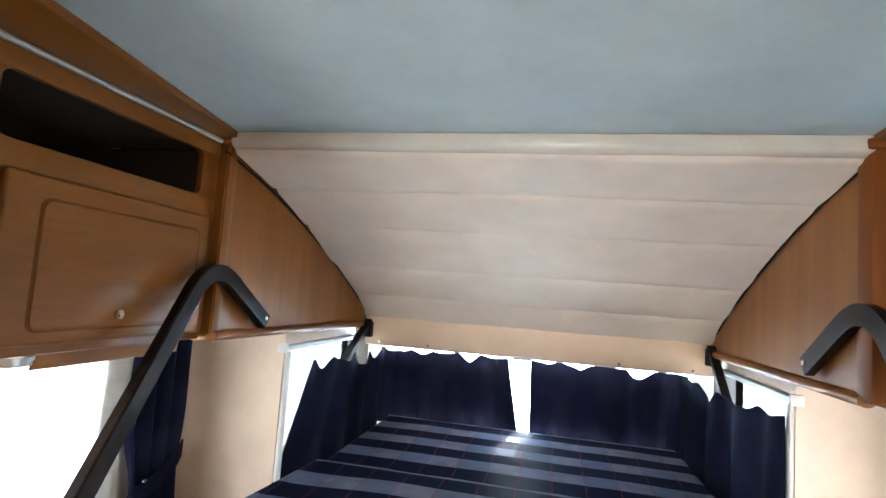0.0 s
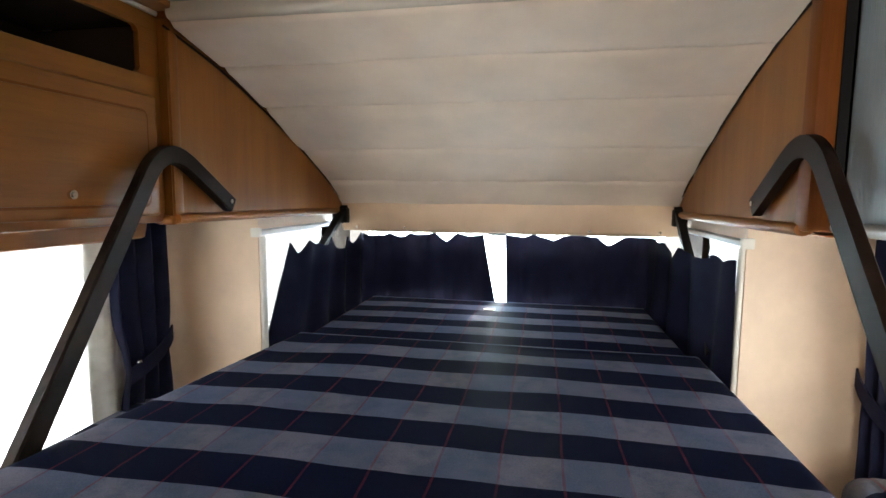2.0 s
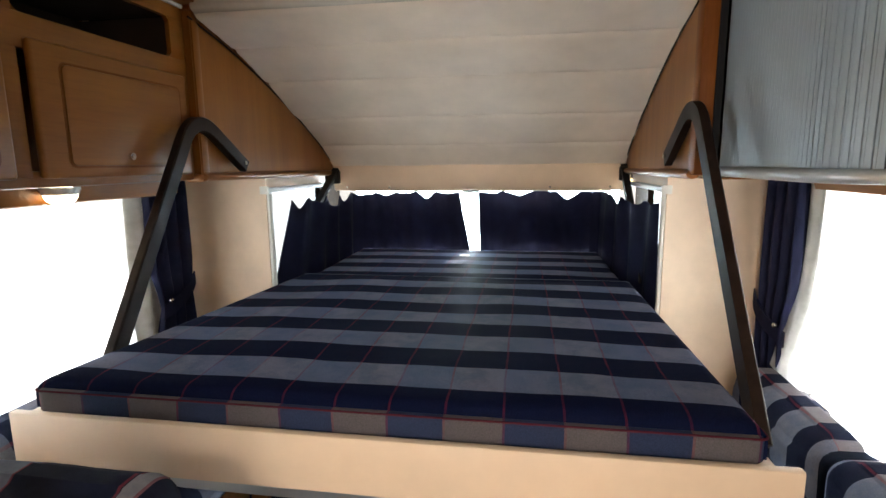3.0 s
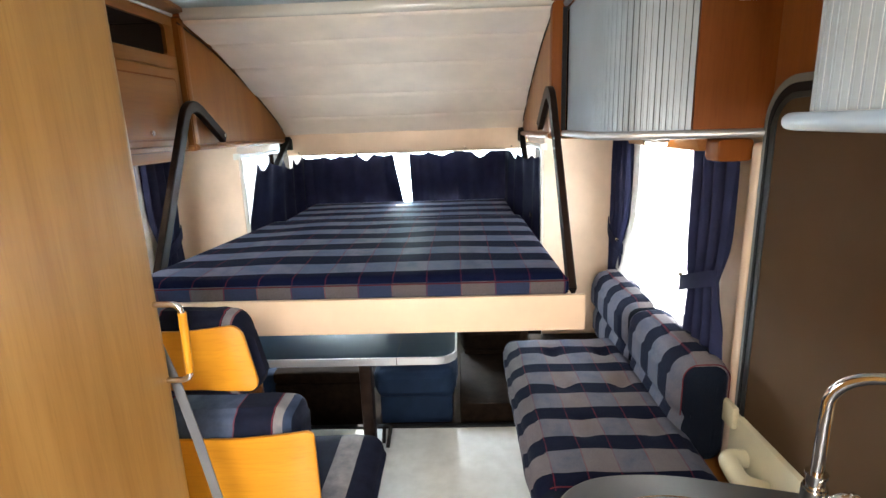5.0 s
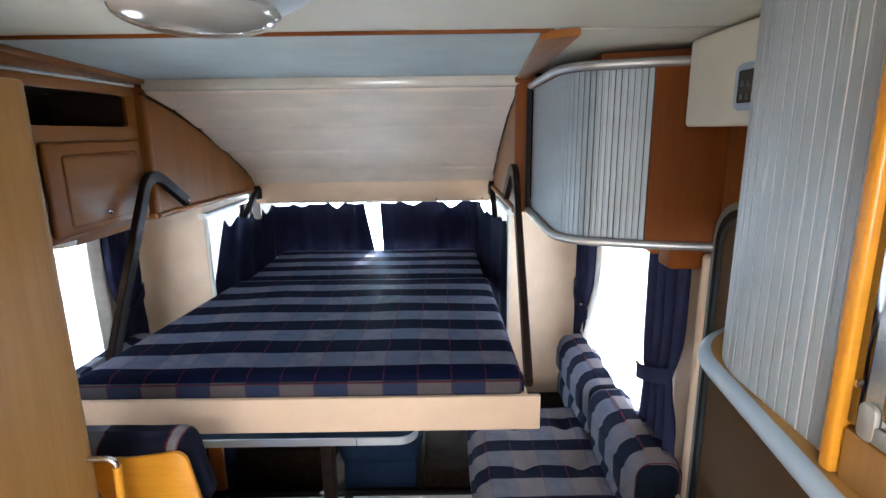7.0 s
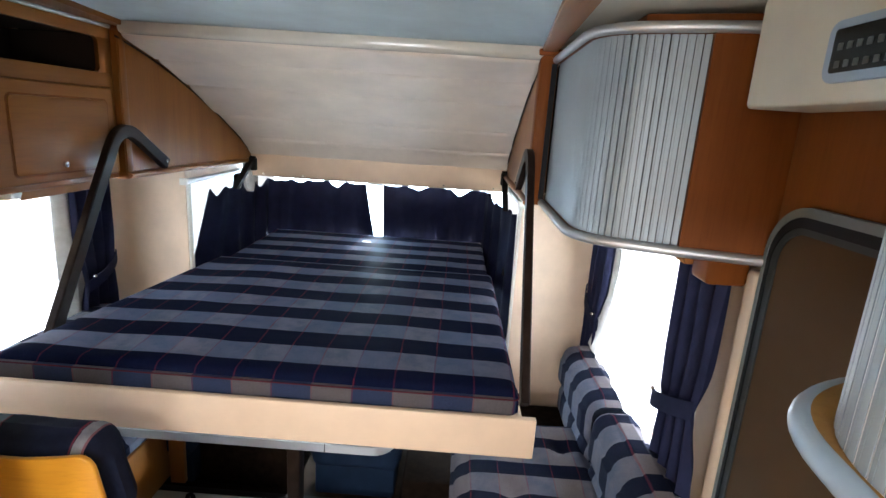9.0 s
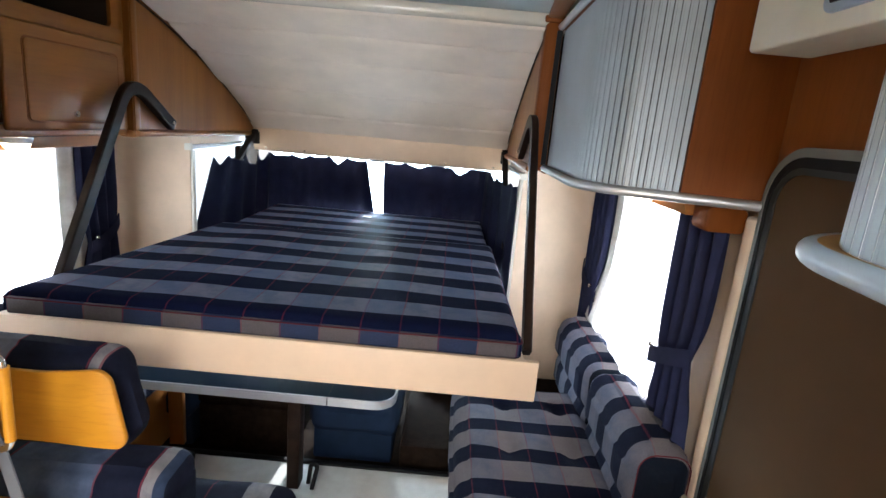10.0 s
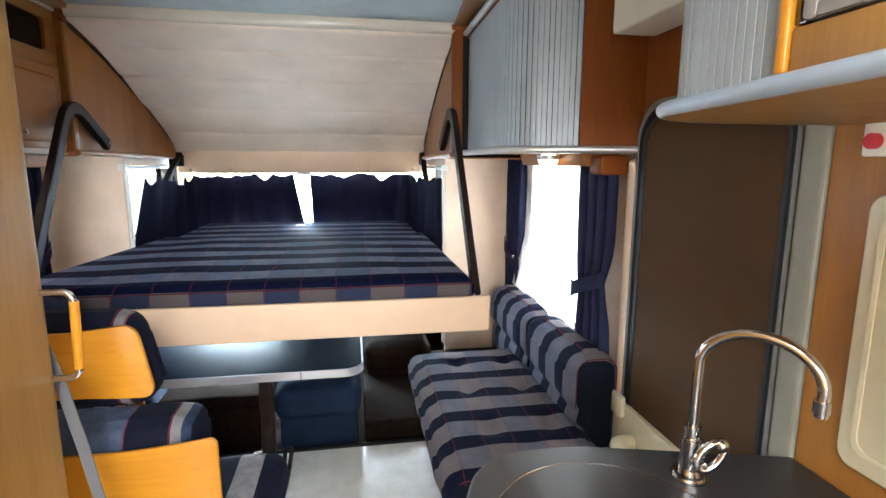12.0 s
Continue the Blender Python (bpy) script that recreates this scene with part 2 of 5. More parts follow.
M_SIDE = striped("velour_dark_side", "x", 5.0, band=20.0, cross="y", cross_step=50.0, swap=True, red=0.0, dark=(0.0095, 0.0125, 0.0205))


def banded(name, stops, reds):
    """Velour with uneven bands across x, and red threads where reds says."""
    m, nt, b = material(name)
    g = nt.nodes.new("ShaderNodeNewGeometry")
    sep = nt.nodes.new("ShaderNodeSeparateXYZ")
    nt.links.new(g.outputs["Position"], sep.inputs[0])
    f = calc(nt, "ADD", sep.outputs["X"], 1.0)
    r = nt.nodes.new("ShaderNodeValToRGB")
    r.color_ramp.interpolation = "CONSTANT"
    el = r.color_ramp.elements
    while len(el) < len(stops):
        el.new(0.5)
    for e, (x, c) in zip(el, stops):
        e.position, e.color = x + 1.0, (*c, 1)
    nt.links.new(f, r.inputs[0])
    col = r.outputs[0]
    nap = noise_at(nt, g.outputs["Position"], 22, 4, 0.65)
    pile = noise_at(nt, g.outputs["Position"], 420, 3, 0.6)
    for x in reds:
        hit = calc(nt, "LESS_THAN", calc(nt, "ABSOLUTE", calc(nt, "SUBTRACT", sep.outputs["X"], x)), 0.002)
        col = blend(nt, calc(nt, "MULTIPLY", hit, 0.7), col, RED)
    wear = ramp(nt, nap, [(0.3, (0.65, 0.67, 0.72)), (0.7, (1.25, 1.25, 1.2))])
    col = blend(nt, 0.9, col, wear, "MULTIPLY")
    nt.links.new(col, b.inputs["Base Color"])
    b.inputs["Roughness"].default_value = 0.85
    b.inputs["Specular IOR Level"].default_value = 0.10
    bump(nt, b, pile, 0.35, 0.0015)
    return m


PALE = (0.20, 0.195, 0.21)
M_HEAD = banded("headrest_velour", [(-1.0, NAVY), (-0.62, SLATE), (-0.52, NAVY), (-0.355, PALE), (-0.330, NAVY)], (-0.62, -0.52, -0.355, -0.33))
M_SHOULDER = banded("back_velour", [(-1.0, NAVY), (-0.55, (0.070, 0.095, 0.155)), (-0.345, NAVY), (-0.245, PALE), (-0.222, (0.03, 0.045, 0.085)), (-0.20, NAVY)], (-0.55, -0.345, -0.245))
M_SEAT = banded("seat_velour", [(-1.0, NAVY), (-0.55, SLATE), (-0.40, NAVY), (-0.195, PALE), (-0.115, NAVY)], (-0.40, -0.3))

# ---------------------------------------------------------------- mesh helpers


def rbox(x0, y0, z0, x1, y1, z1, r=0.0, seg=2, bm=None):
    """A box with rounded edges."""
    tmp = bmesh.new()
    bmesh.ops.create_cube(tmp, size=1)
    for v in tmp.verts:
        v.co = Vector(((x0 + x1) / 2 + v.co.x * (x1 - x0), (y0 + y1) / 2 + v.co.y * (y1 - y0), (z0 + z1) / 2 + v.co.z * (z1 - z0)))
    if r > 0:
        bmesh.ops.bevel(tmp, geom=list(tmp.edges), offset=r, segments=seg, profile=0.5, affect="EDGES")
    return merge(bm, tmp)


def merge(bm, tmp):
    if bm is None:
        return tmp
    me = bpy.data.meshes.new("tmp")
    tmp.to_mesh(me)
    tmp.free()
    bm.from_mesh(me)
    bpy.data.meshes.remove(me)
    return bm


def prism(pts, axis, a, b, bevel=0.0, seg=2, bm=None):
    """A flat outline pushed along an axis from a to b. pts are in the two other axes, in xyz order."""
    tmp = bmesh.new()

    def at(p, w):
        return {"x": (w, p[0], p[1]), "y": (p[0], w, p[1]), "z": (p[0], p[1], w)}[axis]

    lo = [tmp.verts.new(at(p, a)) for p in pts]
    hi = [tmp.verts.new(at(p, b)) for p in pts]
    n = len(pts)
    tmp.faces.new(lo)
    tmp.faces.new(hi[::-1])
    for i in range(n):
        tmp.faces.new((lo[i], hi[i], hi[(i + 1) % n], lo[(i + 1) % n]))
    bmesh.ops.recalc_face_normals(tmp, faces=tmp.faces)
    if bevel > 0:
        caps = [e for e in tmp.edges if abs(e.verts[0].co["xyz".index(axis)] - e.verts[1].co["xyz".index(axis)]) < 1e-6]
        bmesh.ops.bevel(tmp, geom=caps, offset=bevel, segments=seg, profile=0.5, affect="EDGES")
    return merge(bm, tmp)


def sweep(path, section, up=(0, 0, 1), bm=None, closed=False):
    """A closed section carried along a path."""
    tmp = bmesh.new()
    path = [Vector(p) for p in path]
    rings = []
    n = len(path)
    for i, p in enumerate(path):
        d = (path[min(i + 1, n - 1)] - path[max(i - 1, 0)]).normalized()
        side = d.cross(Vector(up))
        if side.length < 1e-4:
            side = d.cross(Vector((1, 0, 0)))
        side.normalize()
        top = side.cross(d).normalized()
        rings.append([tmp.verts.new(p + side * u + top * v) for u, v in section])
    k = len(section)
    for a, b in zip(rings, rings[1:]):
        for j in range(k):
            tmp.faces.new((a[j], b[j], b[(j + 1) % k], a[(j + 1) % k]))
    tmp.faces.new(rings[0])
    tmp.faces.new(rings[-1][::-1])
    bmesh.ops.recalc_face_normals(tmp, faces=tmp.faces)
    return merge(bm, tmp)


def disc(r, n=14, ry=None):
    return [(r * math.cos(2 * math.pi * i / n), (ry or r) * math.sin(2 * math.pi * i / n)) for i in range(n)]


def tube(path, r, n=14, bm=None, up=(0, 0, 1)):
    return sweep(path, disc(r, n), up, bm)


def fillet(points, radius, steps=8):
    """A path with its corners rounded."""
    pts = [Vector(p) for p in points]
    out = [pts[0]]
    for a, b, c in zip(pts, pts[1:], pts[2:]):
        u, v = (a - b).normalized(), (c - b).normalized()
        t = min(radius, (a - b).length * 0.49, (c - b).length * 0.49)
        p, q = b + u * t, b + v * t
        for i in range(steps + 1):
            s = i / steps
            out.append(p * (1 - s) ** 2 + b * 2 * s * (1 - s) + q * s * s)
    out.append(pts[-1])
    return out


def arc(cx, cy, r, a0, a1, n=8):
    return [(cx + r * math.cos(radians(a0 + (a1 - a0) * i / n)), cy + r * math.sin(radians(a0 + (a1 - a0) * i / n))) for i in range(n + 1)]


def round_rect(u0, v0, u1, v1, r, n=5):
    return arc(u1 - r, v1 - r, r, 0, 90, n) + arc(u0 + r, v1 - r, r, 90, 180, n) + arc(u0 + r, v0 + r, r, 180, 270, n) + arc(u1 - r, v0 + r, r, 270, 360, n)


def ring_prism(outer, inner, axis, a, b, bm=None):
    """A frame between two outlines of equal count."""
    tmp = bmesh.new()

    def at(p, w):
        return {"x": (w, p[0], p[1]), "y": (p[0], w, p[1]), "z": (p[0], p[1], w)}[axis]

    rows = [[tmp.verts.new(at(p, w)) for p in o] for o, w in ((outer, a), (outer, b), (inner, b), (inner, a))]
    n = len(outer)
    for r in range(4):
        s, t = rows[r], rows[(r + 1) % 4]
        for i in range(n):
            tmp.faces.new((s[i], s[(i + 1) % n], t[(i + 1) % n], t[i]))
    bmesh.ops.recalc_face_normals(tmp, faces=tmp.faces)
    return merge(bm, tmp)


def sheet(fn, nu, nv, thick=0.004, bm=None):
    """A soft sheet: fn(u, v) gives a place; the back lies thick behind it."""
    tmp = bmesh.new()
    grid = [[Vector(fn(i / nu, j / nv)) for j in range(nv + 1)] for i in range(nu + 1)]
    nor = []
    for i in range(nu + 1):
        row = []
        for j in range(nv + 1):
            du = grid[min(i + 1, nu)][j] - grid[max(i - 1, 0)][j]
            dv = grid[i][min(j + 1, nv)] - grid[i][max(j - 1, 0)]
            k = du.cross(dv)
            row.append(k.normalized() if k.length > 1e-9 else Vector((0, 0, 1)))
        nor.append(row)
    F = [[tmp.verts.new(grid[i][j]) for j in range(nv + 1)] for i in range(nu + 1)]
    B = [[tmp.verts.new(grid[i][j] - nor[i][j] * thick) for j in range(nv + 1)] for i in range(nu + 1)]
    for i in range(nu):
        for j in range(nv):
            tmp.faces.new((F[i][j], F[i + 1][j], F[i + 1][j + 1], F[i][j + 1]))
            tmp.faces.new((B[i][j], B[i][j + 1], B[i + 1][j + 1], B[i + 1][j]))
    for i in range(nu):
        tmp.faces.new((F[i][0], B[i][0], B[i + 1][0], F[i + 1][0]))
        tmp.faces.new((F[i][nv], F[i + 1][nv], B[i + 1][nv], B[i][nv]))
    for j in range(nv):
        tmp.faces.new((F[0][j], F[0][j + 1], B[0][j + 1], B[0][j]))
        tmp.faces.new((F[nu][j], B[nu][j], B[nu][j + 1], F[nu][j + 1]))
    bmesh.ops.recalc_face_normals(tmp, faces=tmp.faces)
    return merge(bm, tmp)


def cushion(x0, y0, z0, x1, y1, z1, r, puff=0.012, dents=(), n=20, lump=0.006, crease=None):
    """An upholstered block: rounded edges, a swelling middle, lumps, and buttoned dents (x, y, z, radius, depth).
    crease: a stitched seam across the face towards -x, (z, depth, how far the part below stands back)."""
    tmp = bmesh.new()
    bmesh.ops.create_cube(tmp, size=2)
    bmesh.ops.subdivide_edges(tmp, edges=list(tmp.edges), cuts=n, use_grid_fill=True)
    half = Vector(((x1 - x0) / 2, (y1 - y0) / 2, (z1 - z0) / 2))
    mid = Vector(((x0 + x1) / 2, (y0 + y1) / 2, (z0 + z1) / 2))
    for v in tmp.verts:
        # more rows near the rims
        u = Vector([math.copysign(1 - (1 - abs(c)) ** 1.5, c) for c in v.co])
        p = Vector((u.x * half.x, u.y * half.y, u.z * half.z))
        core = Vector([max(-h + r, min(h - r, c)) for c, h in zip(p, half)])
        d = p - core
        if d.length > 1e-9:
            d.normalize()
            p = core + d * r
        w = [1 - min(1, abs(c) / h) ** 2 for c, h in zip(p, half)]
        for k in range(3):
            a, b = [j for j in range(3) if j != k]
            if abs(p[k]) > half[k] - 1e-4:
                p[k] += math.copysign(puff * min(1, 2.2 * w[a]) * min(1, 2.2 * w[b]), p[k])
        q = p + mid
        q += d * lump * noise.noise(q * 9.0) if d.length > 0 else Vector()
        for dx, dy, dz, dr, dd in dents:
            g = (q - Vector((dx, dy, dz))).length
            if g < 3 * dr:
                q -= (d if d.length else Vector((0, 0, 1))) * dd * math.exp(-(g / dr) ** 2)
        if crease and d.length > 0 and d.x < -0.3:
            z, deep, back = crease
            low = 1 / (1 + math.exp((q.z - z) / 0.008))
            q.x += -d.x * (deep * math.exp(-((q.z - z) / 0.020) ** 2) + back * low)
        v.co = q
    return tmp


def mesh_of(name, bm, mats, smooth=True, angle=40):
    me = bpy.data.meshes.new(name)
    bmesh.ops.recalc_face_normals(bm, faces=bm.faces)
    if smooth:
        lim = radians(angle)
        for f in bm.faces:
            f.smooth = True
        for e in bm.edges:
            if len(e.link_faces) == 2 and e.calc_face_angle(0) > lim:
                e.smooth = False
    bm.to_mesh(me)
    bm.free()
    for m in mats if isinstance(mats, (list, tuple)) else [mats]:
        me.materials.append(m)
    return me


def thing(name, base, label, category, group="", kind=""):
    """An empty at a thing's base."""
    ob = new(name)
    ob.location = base
    ob.empty_display_size = 0.05
    bpy.context.view_layer.update()
    return tagged(ob, label, category, group, kind)


def part(name, bm, mat, parent, label="", smooth=True, angle=40):
    """One mesh under a thing or a part; bm is in world metres."""
    ob = new(name, mesh_of(name, bm, mat, smooth, angle))
    ob.parent = parent
    o = parent
    off = Vector()
    while o is not None:
        off += o.location
        o = o.parent
    ob.data.transform(Matrix.Translation(-off))
    return tagged(ob, label)


def single(name, bm, mat, label, category, group="", kind="", smooth=True, angle=40):
    ob = new(name, mesh_of(name, bm, mat, smooth, angle))
    return tagged(ob, label, category, group, kind)


def structure(name, bm, mat, label, category="", smooth=False):
    return single(name, bm, mat, label, category or name.split("_")[0], kind="structure", smooth=smooth)

# ---------------------------------------------------------------- the shell
XL, XR, YB, YC, ZC = -1.32, 1.14, -3.3, 1.70, 1.925
T = 0.05


def wall_x(name, x, side, y0, y1, z0, z1, holes, mat, label):
    """A wall across x with rectangular openings (y0, y1, z0, z1), built as blocks end to end."""
    a, b = (x, x + side * T) if side > 0 else (x + side * T, x)
    bm = bmesh.new()
    y = y0
    for h in sorted(holes):
        rbox(a, y, z0, b, h[0], z1, bm=bm)
        rbox(a, h[0], z0, b, h[1], h[2], bm=bm)
        rbox(a, h[0], h[3], b, h[1], z1, bm=bm)
        y = h[1]
    rbox(a, y, z0, b, y1, z1, bm=bm)
    return structure(name, bm, mat, label)


WR = (0.72, 1.46, 0.55, 1.33)
WL = (0.10, 1.34, 0.55, 1.33)
REAR = (-2.7, -1.9, 1.05, 1.55)
wall_x("wall_right", XR, 1, YB, 1.84, -0.3, ZC, [WR, REAR], M_WALL, "cream laminated side wall with a window")
wall_x("wall_left", XL, -1, YB, 1.78, -0.3, ZC, [WL], M_WALL, "cream laminated side wall with a window")
bm = rbox(XL - T, YB - T, -0.3, -0.7, YB, ZC)
rbox(0.7, YB - T, -0.3, XR + T, YB, ZC, bm=bm)
rbox(-0.7, YB - T, -0.3, 0.7, YB, 1.05, bm=bm)
rbox(-0.7, YB - T, 1.65, 0.7, YB, ZC, bm=bm)
structure("wall_rear", bm, M_WALL, "cream laminated rear wall with a window")

# floor of the living part, and the lower cab floor beyond its dark edge
structure("floor", rbox(XL, YB, -0.04, XR, 1.185, 0.0), M_FLOOR, "pale grey vinyl floor, slightly glossy", smooth=False)
structure("trim_floor_edge", rbox(XL, 1.187, -0.05, XR, 1.215, 0.008, 0.004), M_BLACK, "black rubber edging strip of the floor", "trim", smooth=True)
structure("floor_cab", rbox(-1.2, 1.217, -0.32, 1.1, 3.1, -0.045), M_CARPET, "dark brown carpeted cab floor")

# ceilings
bm = bmesh.new()
rbox(XL - T, YB, ZC, XR + T, -1.95, ZC + 0.04, bm=bm)
rbox(XL - T, -1.95, ZC, -0.1, -1.55, ZC + 0.04, bm=bm)
rbox(0.3, -1.95, ZC, XR + T, -1.55, ZC + 0.04, bm=bm)
rbox(XL - T, -1.55, ZC, XR + T, 0.297, ZC + 0.04, bm=bm)
rbox(XL - T, 0.311, ZC, -0.93, 1.4, ZC + 0.04, bm=bm)
rbox(0.66, 0.311, ZC, XR + T, 1.4, ZC + 0.04, bm=bm)
structure("ceiling", bm, M_CEIL, "cream vinyl ceiling of the living part")
structure("ceiling_grey", rbox(-0.93, 0.311, 1.921, 0.66, 1.30, 1.96), M_GREY, "grey-blue cloth ceiling above the bed", "ceiling")
bm = prism([(-0.93, 0.298), (0.60, 0.298), (0.60, 0.311), (-0.93, 0.311)], "z", 1.917, ZC + 0.03, 0.002)
structure("trim_ceiling", bm, M_WOODR, "thin red-brown wooden trim across the ceiling", "trim", smooth=True)
bm = prism([(0.570, 0.313), (0.604, 0.280), (0.650, 0.262), (0.705, 1.24), (0.652, 1.24)], "z", 1.902, 1.9205, 0.003)
structure("trim_ceiling_right", bm, M_WOODY, "tapering cherry wood board along the ceiling", "trim", smooth=True)
bm = prism([(-0.93, 0.312), (-0.720, 0.312), (-0.874, 1.27), (-0.93, 1.27)], "z", 1.902, 1.9205, 0.003)
structure("trim_ceiling_left", bm, M_WOODY, "tapering cherry wood board along the ceiling", "trim", smooth=True)

# sloping front ceiling: an arc of padded slats between two wooden quarter panels
ARC = [(1.27, 1.892), (1.50, 1.832), (1.76, 1.738), (2.05, 1.612), (2.29, 1.488), (2.45, 1.384)]


def arc_at(s):
    """The ceiling's arc: s from 0 at its top to 1 at its foot; gives y, z."""
    k = s * (len(ARC) - 1)
    i = min(int(k), len(ARC) - 2)
    f = k - i
    p = [Vector(ARC[max(0, min(len(ARC) - 1, j))]) for j in (i - 1, i, i + 1, i + 2)]
    q = 0.5 * ((2 * p[1]) + (p[2] - p[0]) * f + (2 * p[0] - 5 * p[1] + 4 * p[2] - p[3]) * f * f + (3 * p[1] - p[0] - 3 * p[2] + p[3]) * f ** 3)
    return q.x, q.y


front_ceiling = structure("ceiling_front", sheet(lambda u, v: (-0.93 + 1.68 * v, arc_at(u)[0] + 0.02, arc_at(u)[1] + 0.025), 16, 2, -0.03), M_SLAT,
                          "sloping padded cream front ceiling of overlapping slats", "ceiling", smooth=True)
SLATS = [0.0, 0.20, 0.385, 0.585, 0.77, 1.0]
bm = bmesh.new()
for k, (s0, s1) in enumerate(zip(SLATS, SLATS[1:])):
    def slat(u, v, s0=s0, s1=s1, k=k):
        y, z = arc_at(s0 + (s1 - s0) * u)
        rim = 1 - (1 - min(1.0, min(u, 1 - u) / 0.09)) ** 2
        belly = 0.001 + 0.014 * rim + 0.003 * math.sin(math.pi * u)
        wave = 0.005 * noise.noise(Vector((v * 4.5, k * 3.1, u * 1.5))) + 0.004 * noise.noise(Vector((v * 14, k * 5.7, u * 3)))
        return (-0.885 + 1.567 * v, y - 0.3 * (belly + wave), z - 0.9 * (belly + wave))
    sheet(slat, 22, 40, -0.012, bm)
front_slats = structure("ceiling_front_slats", bm, M_SLAT, "cream padded vinyl slats across the sloping ceiling", "ceiling", smooth=True)
# dark cords added in the seams, standing for the slats' shadow lines
bm = bmesh.new()
for s in SLATS[1:-1]:
    y, z = arc_at(s)
    tube([(-0.883 + 0.1565 * k, y - 0.004, z - 0.0065 + 0.0012 * math.sin(k * 2.3 + s * 40)) for k in range(11)], 0.0066, 6, bm=bm)
structure("ceiling_seams", bm, plain("seam_shadow_line", (0.085, 0.060, 0.045), 0.9), "dark cords added as shadow lines in the padded ceiling's seams", "ceiling", smooth=True)
# little buttons that hold the slats
bm = bmesh.new()
for k in range(4):
    s = (SLATS[k] * 0.55 + SLATS[k + 1] * 0.45)
    y, z = arc_at(s)
    for x in (-0.5 + 0.045 * k, -0.02, 0.36 - 0.045 * k):
        tmp = bmesh.new()
        bmesh.ops.create_uvsphere(tmp, u_segments=10, v_segments=6, radius=0.008)
        bmesh.ops.translate(tmp, verts=tmp.verts, vec=(x, y - 0.006, z - 0.014))
        merge(bm, tmp)
structure("ceiling_buttons", bm, M_SLAT, "small cream buttons holding the ceiling slats", "ceiling", smooth=True)

# pale strip at the top of the slats
bm = prism([(1.238, 1.893), (1.243, 1.882), (1.262, 1.874), (1.282, 1.878), (1.292, 1.893), (1.292, 1.919), (1.242, 1.919)], "x", -0.885, 0.70, 0.002)
structure("trim_light_strip", bm, plain("glossy_cream_strip", (0.66, 0.62, 0.54), 0.16, vary=0.03, relief=0.02, coat=0.5), "glossy cream plastic strip across the ceiling", "trim", smooth=True)

# cream valance above the windscreen
bm = prism([(2.40, 1.392), (2.395, 1.375), (2.412, 1.262), (2.425, 1.250), (2.46, 1.250), (2.47, 1.392)], "x", -0.875, 0.70, 0.003)
valance = structure("trim_valance", bm, M_CREAM, "cream laminated valance above the windscreen", "trim", smooth=True)
for x in (-0.80, -0.56, 0.30, 0.60):
    part("screw", tube([(x, 2.4135, 1.268), (x, 2.4075, 1.2675)], 0.006, 10, up=(0, 0, 1)), M_STEEL, valance, "small steel screw")


def quarter_panel(name, xa, xb, t):
    """A wooden panel under the arc, running from the cabinet post to the valance."""
    bm = bmesh.new()
    n = 24
    top = [arc_at(i / n) for i in range(n + 1)]
    pts = [(y, z - 0.004) for y, z in top] + [(2.45, 1.352), (1.27, 1.362)]
    prism(pts, "x", 0, t, bm=bm)
    for v in bm.verts:
        f = (v.co.y - 1.27) / (2.45 - 1.27)
        v.co.x += xa + (xb - xa) * f
    ob = thing(name, ((xa + xb) / 2, 1.86, 1.35), "cherry wood quarter-round panel under the sloping ceiling", "panel", "side panels", "structure")
    part("panel", bm, M_WOOD, ob, smooth=False)
    lip = fillet([(xa - t * 0.2, 1.275, 1.355), (xb - t * 0.2, 2.44, 1.348)], 0.01)
    part("lower_lip", sweep(lip, disc(0.018, 12, 0.014)), M_WOODY, ob, "rounded wooden lip")
    edge = [(xa + (xb - xa) * (y - 1.27) / 1.18 - t * 0.18, y - 0.010, z - 0.025) for y, z in top]
    part("edge_piping", tube(edge, 0.0036, 8), M_ARM, ob, "dark piping along the arc")
    return ob


quarter_panel("wall_panel_left", -0.912, -0.870, -0.02)
quarter_panel("wall_panel_right", 0.662, 0.670, 0.02)

